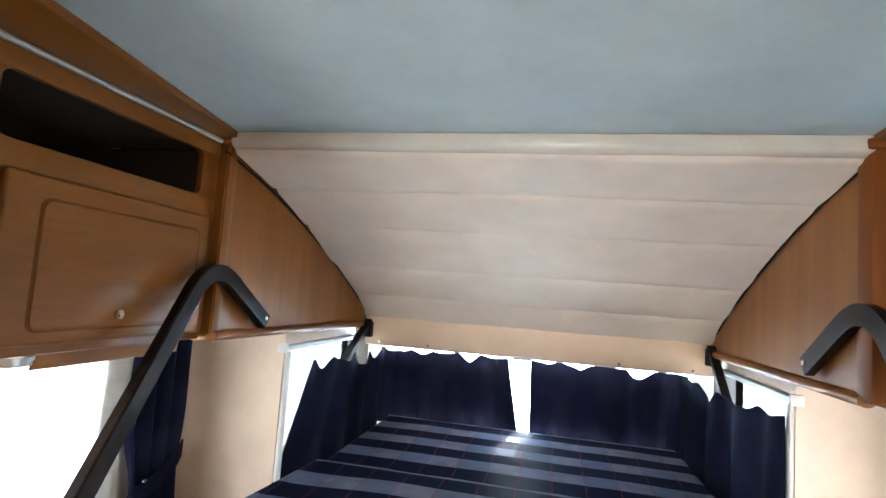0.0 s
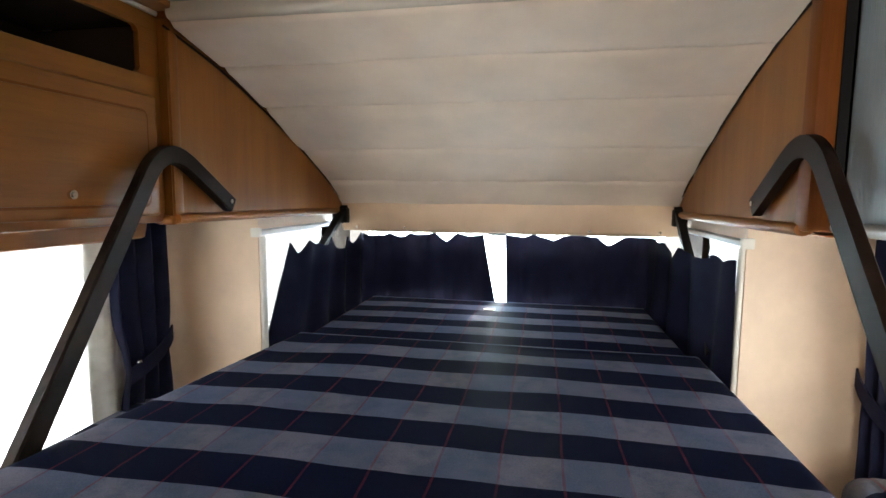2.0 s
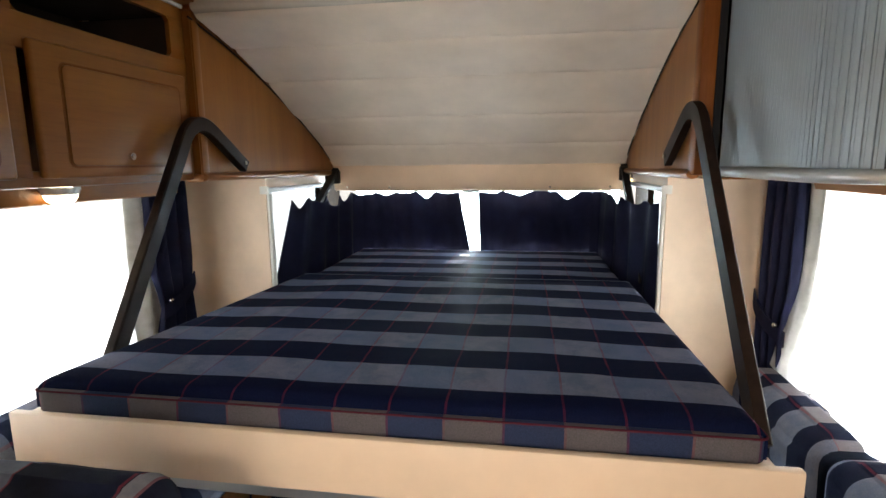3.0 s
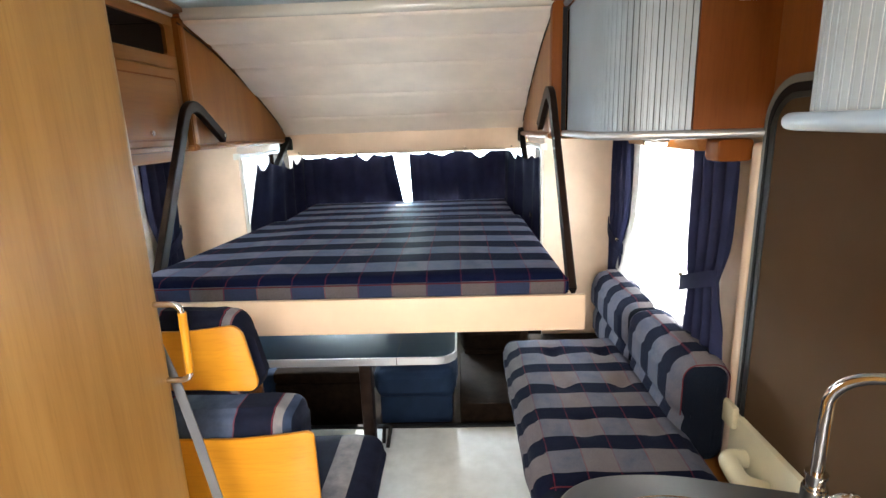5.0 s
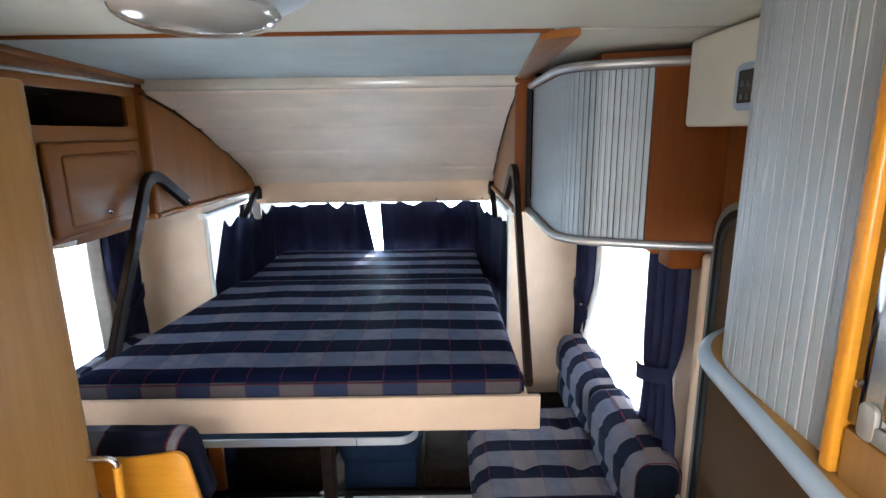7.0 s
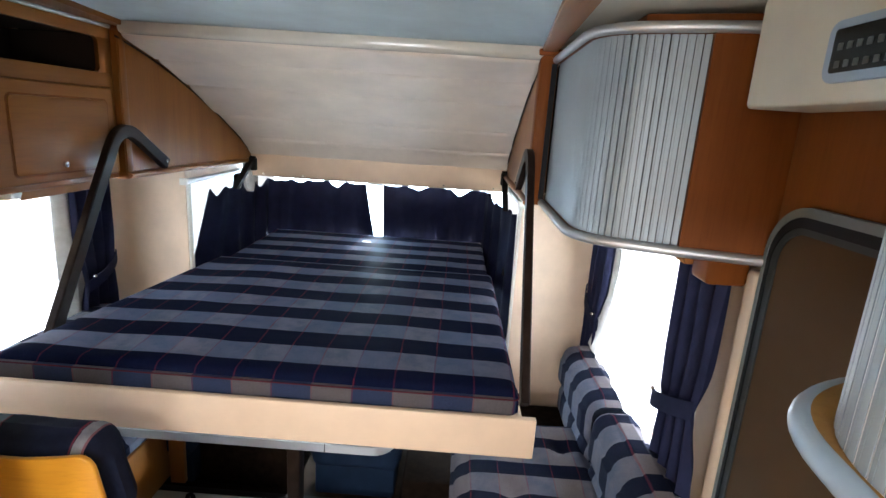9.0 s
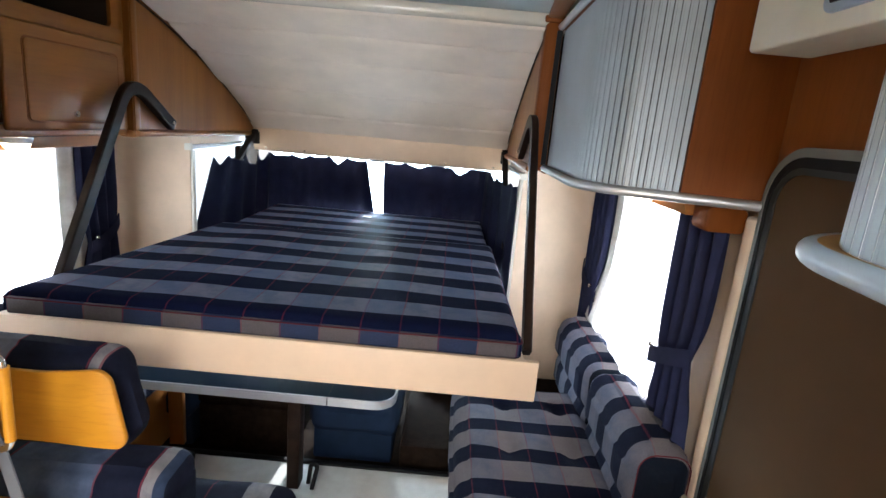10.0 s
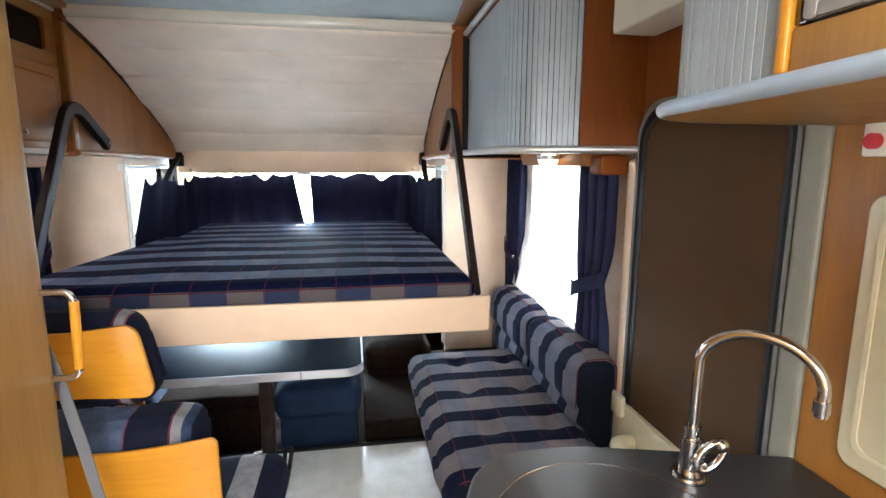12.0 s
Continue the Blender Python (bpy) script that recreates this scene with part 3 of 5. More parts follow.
# cab walls behind the living part: cream return panels, pillars, side windows, windscreen
for name, xa, xb, xp in (("wall_cab_left", XL, -0.905, -0.905), ("wall_cab_right", XR, 0.695, 0.695)):
    lo, hi = min(xa, xb), max(xa, xb)
    ya = 1.78 if xa < 0 else 1.84
    s = 1 if xa < 0 else -1
    turn = [(p.x, p.y) for p in fillet([(xa + s * 0.002, 1.50, 0), (xa + s * 0.004, ya - 0.02, 0), (xb, 1.688, 0)], 0.16, 12)]
    bm = prism(turn + [(xb, 1.712), (xa + s * 0.002, ya + 0.03)], "z", -0.3, 1.344)
    structure(name, bm, M_WALL, "cream wall panel beside the bed", "wall", smooth=True)
    bm = rbox(min(xb, xb + s * 0.014), 1.690, 0.3, max(xb, xb + s * 0.014), 1.722, 1.275, 0.006)
    structure("trim_pillar", bm, M_WHITE, "pale plastic edge strip of the cab opening", "trim", smooth=True)
    # outer cab side with its window opening
    xo = xb - s * 0.14
    bm = rbox(min(xo, xo - s * 0.04), 1.86, -0.3, max(xo, xo - s * 0.04), 2.95, 0.62)
    rbox(min(xo, xo - s * 0.04), 1.86, 1.30, max(xo, xo - s * 0.04), 2.95, 1.5, bm=bm)
    rbox(min(xo, xo - s * 0.04), 2.62, 0.62, max(xo, xo - s * 0.04), 2.95, 1.30, bm=bm)
    structure("wall_cab_side", bm, M_CARPET, "dark lined cab side with a window opening", "wall")
    bm = rbox(min(xo - s * 0.015, xo - s * 0.02), 1.86, 0.60, max(xo - s * 0.015, xo - s * 0.02), 2.64, 1.31)
    g = structure("window_cab", bm, M_GLASS, "clear cab side window", "window")
    g.visible_shadow = False
bm = rbox(-1.09, 2.95, -0.3, 0.88, 3.0, 0.50)
rbox(-1.09, 2.70, 1.30, 0.88, 2.80, 1.5, bm=bm)
structure("wall_cab_front", bm, M_CARPET, "dark dashboard wall below the windscreen", "wall")
bm = prism([(2.985, 0.48), (2.992, 0.48), (2.752, 1.32), (2.745, 1.32)], "x", -1.05, 0.84)
g = structure("windscreen", bm, M_GLASS, "clear raked windscreen behind the curtains", "windscreen")
g.visible_shadow = False
bm = prism([(2.46, 1.36), (2.82, 1.36), (2.82, 1.40), (2.46, 1.40)], "x", -1.1, 0.9)
structure("ceiling_cab", bm, M_CREAM, "cream board above the windscreen", "ceiling")
bm = rbox(XL - T, 1.715, 1.345, -0.91, 3.0, 1.5)
rbox(0.72, 1.715, 1.345, XR + T, 3.0, 1.5, bm=bm)
rbox(XL - T, 1.318, 1.5, -0.94, 3.0, 2.0, bm=bm)
rbox(0.735, 1.25, 1.5, XR + T, 3.0, 2.0, bm=bm)
rbox(-0.935, 2.6, 1.5, 0.735, 3.0, 2.0, bm=bm)
structure("wall_cab_fill", bm, M_CARPET, "dark hidden lining around the cab", "wall")
structure("roof", rbox(XL - T, YB - T, 2.001, XR + T, 3.0, 2.03), M_CEIL, "plain roof closing the vehicle", "roof")
structure("ground", rbox(-60, -60, -0.95, 60, 60, -0.9), M_GROUND, "pale gravel ground outside the vehicle")


# ---------------------------------------------------------------- windows and curtains
def side_window(name, x, s, y0, y1, z0, z1):
    ob = thing(name, (x, (y0 + y1) / 2, z0), "framed acrylic side window glaring with daylight", "window", "side windows", "structure")
    out, inn = round_rect(y0 - 0.03, z0 - 0.03, y1 + 0.03, z1 + 0.03, 0.06), round_rect(y0 + 0.015, z0 + 0.015, y1 - 0.015, z1 - 0.015, 0.05)
    part("window_frame", ring_prism(out, inn, "x", x - s * 0.012, x + s * 0.02), M_WHITE, ob)
    pane = part("pane", prism(round_rect(y0 + 0.005, z0 + 0.005, y1 - 0.005, z1 - 0.005, 0.05), "x", x + s * 0.024, x + s * 0.03), M_GLASS, ob)
    pane.visible_shadow = False
    return ob


side_window("window_right", XR, 1, *WR)
side_window("window_left", XL, -1, *WL)


def sheer(name, x, s, y0, y1, z0, z1, folds, label, drape=0.0):
    def fn(u, v):
        y = y0 + (y1 - y0) * u
        w = 0.010 + 0.012 * v if not drape else 0.013 - 0.010 * v
        hem = 0.010 * math.sin(u * folds * 1.3 + 1) + 0.012 * math.sin(u * 13)
        return (x - s * (0.035 + drape * v ** 3 + w * math.sin(u * folds * 6.28 + 0.6 * math.sin(v * 3))), y + 0.02 * v * math.sin(u * 3), z1 + (z0 - z1) * v + hem * v)
    return single(name, sheet(fn, int(folds * 10), 14, 0.0015), M_SHEER, label, "curtain", "sheer curtains")


sheer("sheer_curtain", XR, 1, 0.78, 1.570, 0.664, 1.34, 9, "white sheer curtain glowing in the side window", 0.055)
sheer("sheer_curtain", XL, -1, 0.05, 1.485, 0.50, 1.36, 14, "white sheer curtain glowing in the side window")


def tied_curtain(name, x, s, ya, yb, z0, z1, tie_z, tie_y, spread, label):
    """A gathered curtain held by a tie-back; ya is the wall side edge, yb the free edge."""
    def fn(u, v):
        z = z1 + (z0 - z1) * v
        pinch = math.exp(-((z - tie_z) / 0.10) ** 2)
        y = ya + (yb - ya) * u
        y += (tie_y + (y - tie_y) * 0.80 - y) * pinch
        if z < tie_z:
            y = y * (1 - spread) + (ya + (yb - ya) * (0.75 * u)) * spread
        return (x - s * (0.055 + 0.028 * (1 - 0.4 * pinch) * math.sin(u * 6.28 * 3.4 + 0.5 * math.sin(v * 4)) + 0.012 * pinch), y, z)
    ob = thing(name, (x, (ya + yb) / 2, z0), label, "curtain", "tied curtains")
    part("cloth", sheet(fn, 36, 26, 0.004), M_NAVY_LIT, ob)
    w = abs(yb - ya) * (0.52 if s > 0 else 0.40)

    def band(u, v):
        y = tie_y + (u - 0.5) * 2 * w * (1 if yb > ya else -1)
        return (x - s * (0.100 - 0.05 * abs(u - 0.5) * 2 * abs(u - 0.5)), y, tie_z + 0.055 - 0.10 * u + 0.055 * (v - 0.5))
    part("tie_back", sheet(band, 14, 3, 0.006), M_NAVY_LIT, ob)
    k = bmesh.new()
    bmesh.ops.create_uvsphere(k, u_segments=10, v_segments=6, radius=0.009)
    bmesh.ops.translate(k, verts=k.verts, vec=(x - s * 0.092, tie_y + w * 0.75 * (1 if yb > ya else -1), tie_z))
    part("snap_button", k, M_STEEL, ob, "steel snap button")
    return ob


tied_curtain("navy_curtain", XR, 1, 0.545, 0.80, 0.60, 1.34, 0.86, 0.695, 0.4, "navy curtain tied back beside the bench window")
tied_curtain("navy_curtain", XR, 1, 1.74, 1.49, 0.56, 1.34, 0.82, 1.66, 0.6, "navy curtain tied back at the window's far edge")
tied_curtain("navy_curtain", XL, -1, 1.655, 1.40, 0.50, 1.36, 0.86, 1.55, 0.2, "navy curtain tied back beside the bright window")


def front_curtain(path, z0, z1, hooks, label, scallop=0.042, n=90, lean=(0.0, 0.0), seed=0.0):
    """A short curtain hung from hooks along a path in plan: the top sags between the hooks. lean: how far the two ends draw in at the foot."""
    pts = [Vector(p) for p in path]
    lens = [0.0]
    for a, b in zip(pts, pts[1:]):
        lens.append(lens[-1] + (b - a).length)

    def at(s):
        d = s * lens[-1]
        for i in range(len(pts) - 1):
            if d <= lens[i + 1] or i == len(pts) - 2:
                f = (d - lens[i]) / (lens[i + 1] - lens[i])
                t = (pts[i + 1] - pts[i]).normalized()
                return pts[i].lerp(pts[i + 1], f), Vector((-t.y, t.x))

    def fn(u, v):
        s = u + lean[0] * (1 - u) ** 3 * v + lean[1] * u ** 3 * v
        p, k = at(s)
        x = u * hooks + 0.45 * noise.noise(Vector((u * 5, seed, 0)))
        f = x % 1.0
        deep = 0.55 + 1.5 * noise.noise(Vector((math.floor(x) * 1.7 + 0.4, seed, 3.3)))
        sag = (1 - abs(2 * f - 1) ** 1.5) * deep + 0.25 * noise.noise(Vector((u * hooks * 2.6, seed, 8)))
        top = z1 - 0.012 - scallop * max(-0.2, sag) * min(1.0, 8 * u, 8 * (1 - u))
        z = top + (z0 - top) * v
        w = (0.012 + 0.022 * v) * noise.noise(Vector((u * hooks * 1.9, v * 0.7 + seed, 1.0))) + 0.009 * math.sin(u * hooks * 6.28 + v * 1.2)
        return (p.x + k.x * w, p.y + k.y * w, z)
    return single("windscreen_curtain", sheet(fn, int(n * 1.5), 14, 0.004), M_NAVY, label, "curtain", "windscreen curtains")


front_curtain([(-0.80, 2.455), (-0.74, 2.50), (-0.25, 2.52), (-0.185, 2.50)], 0.88, 1.250, 5, "short navy curtain across the windscreen with a scalloped top", lean=(0, 0.10), seed=1.3)
front_curtain([(-0.082, 2.50), (-0.012, 2.52), (0.52, 2.50), (0.60, 2.455)], 0.88, 1.250, 5, "short navy curtain across the windscreen with a scalloped top", lean=(0.02, 0), seed=4.1)
front_curtain([(-0.868, 1.845), (-0.822, 2.10), (-0.785, 2.44)], 0.62, 1.250, 4, "navy curtain pulled along the cab side window", 0.045, 40, lean=(-0.40, 0), seed=7.7)
front_curtain([(0.565, 2.42), (0.600, 2.10), (0.676, 1.70)], 0.62, 1.250, 4, "navy curtain pulled along the cab side window", 0.045, 40, seed=9.2)
single("curtain_track", tube([(-0.80, 2.475, 1.2465), (0.62, 2.475, 1.2465)], 0.004, 8), M_WHITE, "thin white curtain track below the valance", "rail", "rails")
single("track_joint", rbox(-0.165, 2.462, 1.236, -0.075, 2.486, 1.2495, 0.003), M_KEY, "grey metal joint of the curtain track", "bracket")
# added, hardly in view: keeps windscreen light off the cab floor
single("dashboard", rbox(-1.04, 2.58, -0.045, 0.83, 2.949, 0.49, 0.03, 3), M_CARPET, "dark dashboard block added to stop low windscreen light", "dashboard")

# metal rails under the side panels
for xa, sg in ((-0.915, 1), (0.705, -1)):
    ob = thing("curtain_rail", (xa, 1.98, 1.278), "slim grey metal rail with a cream backing plate", "rail", "rails")
    part("rail", rbox(min(xa, xa + sg * 0.03), 1.665, 1.279, max(xa, xa + sg * 0.03), 2.32, 1.297, 0.003), M_SILVER, ob)
    part("backing_plate", rbox(min(xa, xa + sg * 0.008), 1.715, 1.298, max(xa, xa + sg * 0.008), 2.36, 1.345, 0.002), M_WALL, ob)
    part("end_clip", rbox(min(xa, xa + sg * 0.036), 1.655, 1.274, max(xa, xa + sg * 0.036), 1.672, 1.306, 0.003), M_WHITE, ob, "white end clip")

# ---------------------------------------------------------------- drop-down bed
bed = thing("drop_down_bed", (-0.12, 1.45, 0.77), "lowered drop-down double bed with a cream front board", "bed")
part("front_board", rbox(-0.882, 0.497, 0.775, 0.634, 0.516, 0.891, 0.004), M_CREAM, bed, "cream laminated front board")
bm = prism([(-0.86, 0.518), (0.60, 0.518), (0.55, 2.45), (-0.74, 2.45), (-0.74, 1.6)], "z", 0.80, 0.884, 0.004)
part("bed_base", bm, M_WALL, bed, "cream bed base")


def soft_slab(corners, zb, zt, r, nx, ny, wrinkle=0.006, swell=0.008):
    """A mattress on a four-cornered plan (front left, front right, back right, back left), edges rounded."""
    tmp = bmesh.new()
    fl, fr, br, bl = [Vector(c) for c in corners]
    prof = [(0, zb)] + [(r - r * math.cos(radians(a)), zt - r + r * math.sin(radians(a))) for a in (0, 22, 45, 67, 90)]

    def place(u, v, inset, z):
        c = [fl + Vector((inset, inset)), fr + Vector((-inset, inset)), br + Vector((-inset, -inset)), bl + Vector((inset, -inset))]
        p = c[0].lerp(c[1], u).lerp(c[3].lerp(c[2], u), v)
        return Vector((p.x, p.y, z))
    loop = [(i / nx, 0) for i in range(nx)] + [(1, j / ny) for j in range(ny)] + [(1 - i / nx, 1) for i in range(nx)] + [(0, 1 - j / ny) for j in range(ny)]
    rings = [[tmp.verts.new(place(u, v, ins, z)) for u, v in loop] for ins, z in prof]
    n = len(loop)
    for a, b in zip(rings, rings[1:]):
        for i in range(n):
            tmp.faces.new((a[i], a[(i + 1) % n], b[(i + 1) % n], b[i]))
    inner = {}
    for i in range(1, nx):
        for j in range(1, ny):
            p = place(i / nx, j / ny, r, zt)
            p.z += swell * min(1, 6 * min(i / nx, 1 - i / nx)) * min(1, 6 * min(j / ny, 1 - j / ny)) + wrinkle * noise.noise(Vector((p.x * 4, p.y * 4, 0)))
            inner[i, j] = tmp.verts.new(p)
    top = rings[-1]

    def vert(i, j):
        if (i, j) in inner:
            return inner[i, j]
        if j == 0 and i < nx:
            return top[i]
        if i == nx and j < ny:
            return top[nx + j]
        if j == ny and i > 0:
            return top[nx + ny + (nx - i)]
        return top[(2 * nx + ny + (ny - j)) % n]
    for i in range(nx):
        for j in range(ny):
            tmp.faces.new((vert(i, j), vert(i + 1, j), vert(i + 1, j + 1), vert(i, j + 1)))
    tmp.faces.new(rings[0][::-1])
    bmesh.ops.recalc_face_normals(tmp, faces=tmp.faces)
    return tmp


mat = thing("mattress", (-0.12, 1.1, 0.887), "navy and slate striped velour mattress with red threads", "mattress")
part("main_pad", soft_slab([(-0.850, 0.534), (0.588, 0.534), (0.578, 1.66), (-0.742, 1.66)], 0.888, 0.950, 0.032, 56, 50), M_BED, mat, angle=60)
part("front_border", prism(round_rect(-0.850, 0.522, 0.590, 0.62, 0.034), "z", 0.880, 0.931, 0.007, 3), M_BEDFRONT, mat, "border of taupe and blue woven squares edged in red")
part("front_piping", tube(fillet([(-0.849, 0.565, 0.928), (-0.848, 0.525, 0.929), (0.588, 0.525, 0.929), (0.589, 0.565, 0.928)], 0.032), 0.0022, 8), plain("red_piping", (0.065, 0.013, 0.022), 0.9, spec=0.05), mat, "thin red piping")
part("head_pad", soft_slab([(-0.738, 1.664), (0.565, 1.664), (0.560, 2.47), (-0.745, 2.47)], 0.886, 0.919, 0.016, 44, 30, 0.004, 0.004), M_BED, mat, "separate striped head pad", angle=60)

single("care_label", prism(round_rect(-0.155, 2.238, -0.105, 2.262, 0.004), "z", 0.924, 0.927), M_WHITE, "small white cloth label on the striped head pad", "label")


def strut(base, bend, tip, radius, label):
    """A cranked lifting arm of pressed channel."""
    path = fillet([base, bend, tip], radius, 10)
    path = path[:1] + [path[0].lerp(path[1], 0.5)] + path[1:]
    sec = [(-0.024, -0.012), (0.024, -0.012), (0.024, 0.010), (0.020, 0.014), (-0.020, 0.014), (-0.024, 0.010)]
    ob = thing("bed_lifting_arm", base, label, "lifting arm", "lifting arms")
    part("channel", sweep(path, sec, (1, 0, 0)), M_ARM, ob)
    t = Vector(tip)
    bm = tube([t + Vector((-0.02, -0.02, 0.012)), t + Vector((0.02, -0.02, 0.012))], 0.007, 10)
    part("pivot_bolt", bm, M_STEEL, ob, "steel pivot bolt")
    return ob


strut((-0.842, 0.720, 0.885), (-0.882, 1.208, 1.566), (-0.872, 1.478, 1.390), 0.12, "dark brown cranked steel arm holding the bed")
strut((0.618, 0.625, 0.862), (0.642, 1.232, 1.574), (0.642, 1.500, 1.398), 0.12, "dark brown cranked steel arm holding the bed")
for a, b in (((-0.842, 2.36, 1.365), (-0.905, 1.80, 0.93)), ((0.655, 2.36, 1.375), (0.662, 1.84, 0.90))):
    ob = thing("bed_link_arm", b, "thin dark steel link beside the windscreen curtain", "lifting arm", "link arms")
    part("bar", sweep([a, Vector(a).lerp(Vector(b), 0.5), b], [(-0.012, -0.016), (0.012, -0.016), (0.012, 0.016), (-0.012, 0.016)], (1, 0, 0)), M_ARM_SHADED, ob)
    part("bracket", rbox(a[0] - 0.02, a[1] - 0.03, a[2] - 0.075, a[0] + 0.02, a[1] + 0.012, a[2] - 0.005, 0.004), M_ARM_SHADED, ob)

# ---------------------------------------------------------------- left overhead cabinet
CX = -0.941
cab = thing("overhead_cabinet", (-1.1, 0.58, 1.345), "cherry wood overhead cabinet with an open niche above closed doors", "cabinet")
part("back", rbox(XL + 0.003, -0.04, 1.36, XL + 0.018, 1.27, 1.915), M_WOOD, cab)
part("bottom", rbox(XL + 0.018, -0.04, 1.345, CX - 0.012, 1.285, 1.362, 0.004), M_WOODY, cab)
# niche boards coloured dark brown for the shade inside the recess
part("niche_shelf", rbox(XL + 0.018, -0.04, 1.690, CX - 0.012, 1.27, 1.708), M_NICHE_SHADE, cab)
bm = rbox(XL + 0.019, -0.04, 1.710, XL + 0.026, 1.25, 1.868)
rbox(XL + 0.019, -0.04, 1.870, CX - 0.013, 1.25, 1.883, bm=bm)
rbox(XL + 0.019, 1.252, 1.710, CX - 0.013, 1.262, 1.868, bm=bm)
part("niche_lining", bm, M_NICHE_SHADE, cab, "inside of the niche, its shade put into the dark colour")
# face frame: rails and stiles with niche openings
bm = rbox(CX - 0.012, -0.04, 1.853, CX + 0.006, 1.27, 1.905, 0.003)
rbox(CX - 0.012, -0.04, 1.655, CX + 0.006, 1.27, 1.733, 0.003, bm=bm)
rbox(CX - 0.012, -0.04, 1.345, CX + 0.004, 1.27, 1.385, 0.008, bm=bm)
for y0, y1 in ((1.203, 1.27), (0.638, 0.678), (0.08, 0.12)):
    rbox(CX - 0.011, y0, 1.37, CX + 0.005, y1, 1.86, 0.002, bm=bm)
for y, s in ((1.205, -1), (0.676, 1), (0.640, -1)):
    for z, k in ((1.733, 1), (1.853, -1)):
        a = [(y, z)] + [(y + s * 0.024 * (1 - math.cos(radians(t))), z + k * 0.024 * (1 - math.sin(radians(t)))) for t in range(0, 91, 15)]
        prism(a, "x", CX - 0.010, CX + 0.0045, bm=bm)
part("face_frame", bm, M_WOODY, cab)
bm = prism([(CX - 0.012, 1.907), (CX + 0.012, 1.907), (CX + 0.050, 1.919), (CX - 0.012, 1.919)], "y", -0.04, 1.27)
part("cornice", bm, M_WOODR, cab)
part("silver_rail", tube([(CX + 0.014, -0.04, 1.897), (CX + 0.014, 1.262, 1.897)], 0.007, 10), M_SILVER, cab, "thin silver rail")
bm = rbox(CX - 0.02, 1.272, 1.352, CX + 0.037, 1.312, 1.905, 0.010)
part("end_post", bm, M_WOOD, cab)
part("end_cap", rbox(CX - 0.02, 1.255, 1.888, CX + 0.045, 1.318, 1.912, 0.006), M_WOODR, cab)
part("foot_moulding", rbox(CX - 0.03, 1.262, 1.338, CX + 0.034, 1.312, 1.366, 0.012, 3), M_WOODY, cab)
for y0, y1 in ((0.692, 1.236), (0.094, 0.630)):
    d = part("door", rbox(CX + 0.002, y0, 1.366, CX + 0.022, y1, 1.680, 0.009, 3), M_WOODY, cab, "cherry wood flap door with a routed panel")
    o, i = round_rect(y0 + 0.070, 1.390, y1 - 0.036, 1.640, 0.02), round_rect(y0 + 0.076, 1.396, y1 - 0.042, 1.634, 0.016)
    part("groove", ring_prism(o, i, "x", CX + 0.019, CX + 0.0228), M_WOODR, d, "routed groove")
    part("raised_panel", prism(i, "x", CX + 0.019, CX + 0.0255, 0.002), M_WOODY, d)
    k = tube([(CX + 0.02, y0 + 0.268, 1.421), (CX + 0.034, y0 + 0.268, 1.421)], 0.010, 12)
    tube([(CX + 0.033, y0 + 0.268, 1.421), (CX + 0.037, y0 + 0.268, 1.421)], 0.006, 10, bm=k)
    part("lock_button", k, M_CHROME, d, "chrome push lock")
# window pelmet below it, with a spot lamp
bm = prism([(-1.20, 1.343), (-1.02, 1.343), (-1.03, 1.30), (-1.045, 1.295), (-1.06, 1.30), (-1.06, 1.325), (-1.20, 1.325)], "y", 0.0, 1.30, 0.003)
single("pelmet", bm, M_WOODY, "cherry wood pelmet above the wide window", "pelmet")


def spot(base, label):
    ob = thing("ceiling_spot", base, label, "lamp", "spot lamps")
    x, y, z = base
    bm = tube([(x, y, z), (x, y, z - 0.008)], 0.044, 24)
    tube([(x, y, z - 0.008), (x, y, z - 0.018)], 0.041, 24, bm=bm)
    part("housing", bm, M_SILVER, ob, "silver ring")
    lens = bmesh.new()
    bmesh.ops.create_uvsphere(lens, u_segments=16, v_segments=10, radius=0.037)
    for v in lens.verts:
        v.co = Vector((v.co.x + x, v.co.y + y, v.co.z * 0.75 + z - 0.018))
    part("lens", lens, M_LAMP, ob, "glowing warm lens")
    return ob


spot((-0.985, 0.79, 1.343), "small lit spot lamp below the overhead cabinet")

# ---------------------------------------------------------------- roller-shutter cabinet on the right
path = [(p.x, p.y) for p in fillet([(0.704, 1.235, 0), (0.690, 0.610, 0), (0.930, 0.520, 0)], 0.16, 12)]
Z0, Z1 = 1.362, 1.876
rc = thing("roller_shutter_cabinet", (0.95, 0.85, Z0), "rounded overhead cabinet with a grey roller shutter and silver rims", "cabinet", "shutter cabinets")
plan = path + [(XR - 0.003, 0.475), (XR - 0.003, 1.235)]
part("top_board", prism(plan, "z", Z1 - 0.012, Z1), M_WOODR, rc)
part("bottom_board", prism(plan, "z", Z0 - 0.004, Z0 + 0.012), M_WOODY, rc)
part("crown", prism([(0.80, 0.60), (1.10, 0.50), (1.13, 1.0), (0.80, 1.0)], "z", Z1 + 0.004, Z1 + 0.035, 0.004), M_WOODR, rc)
bm = prism([(0.930, 0.520), (XR - 0.004, 0.474), (XR - 0.004, 0.490), (0.933, 0.536)], "z", Z0 + 0.013, Z1 - 0.013)
part("end_panel", bm, M_WOODR, rc, "red-brown wooden end panel", smooth=False)


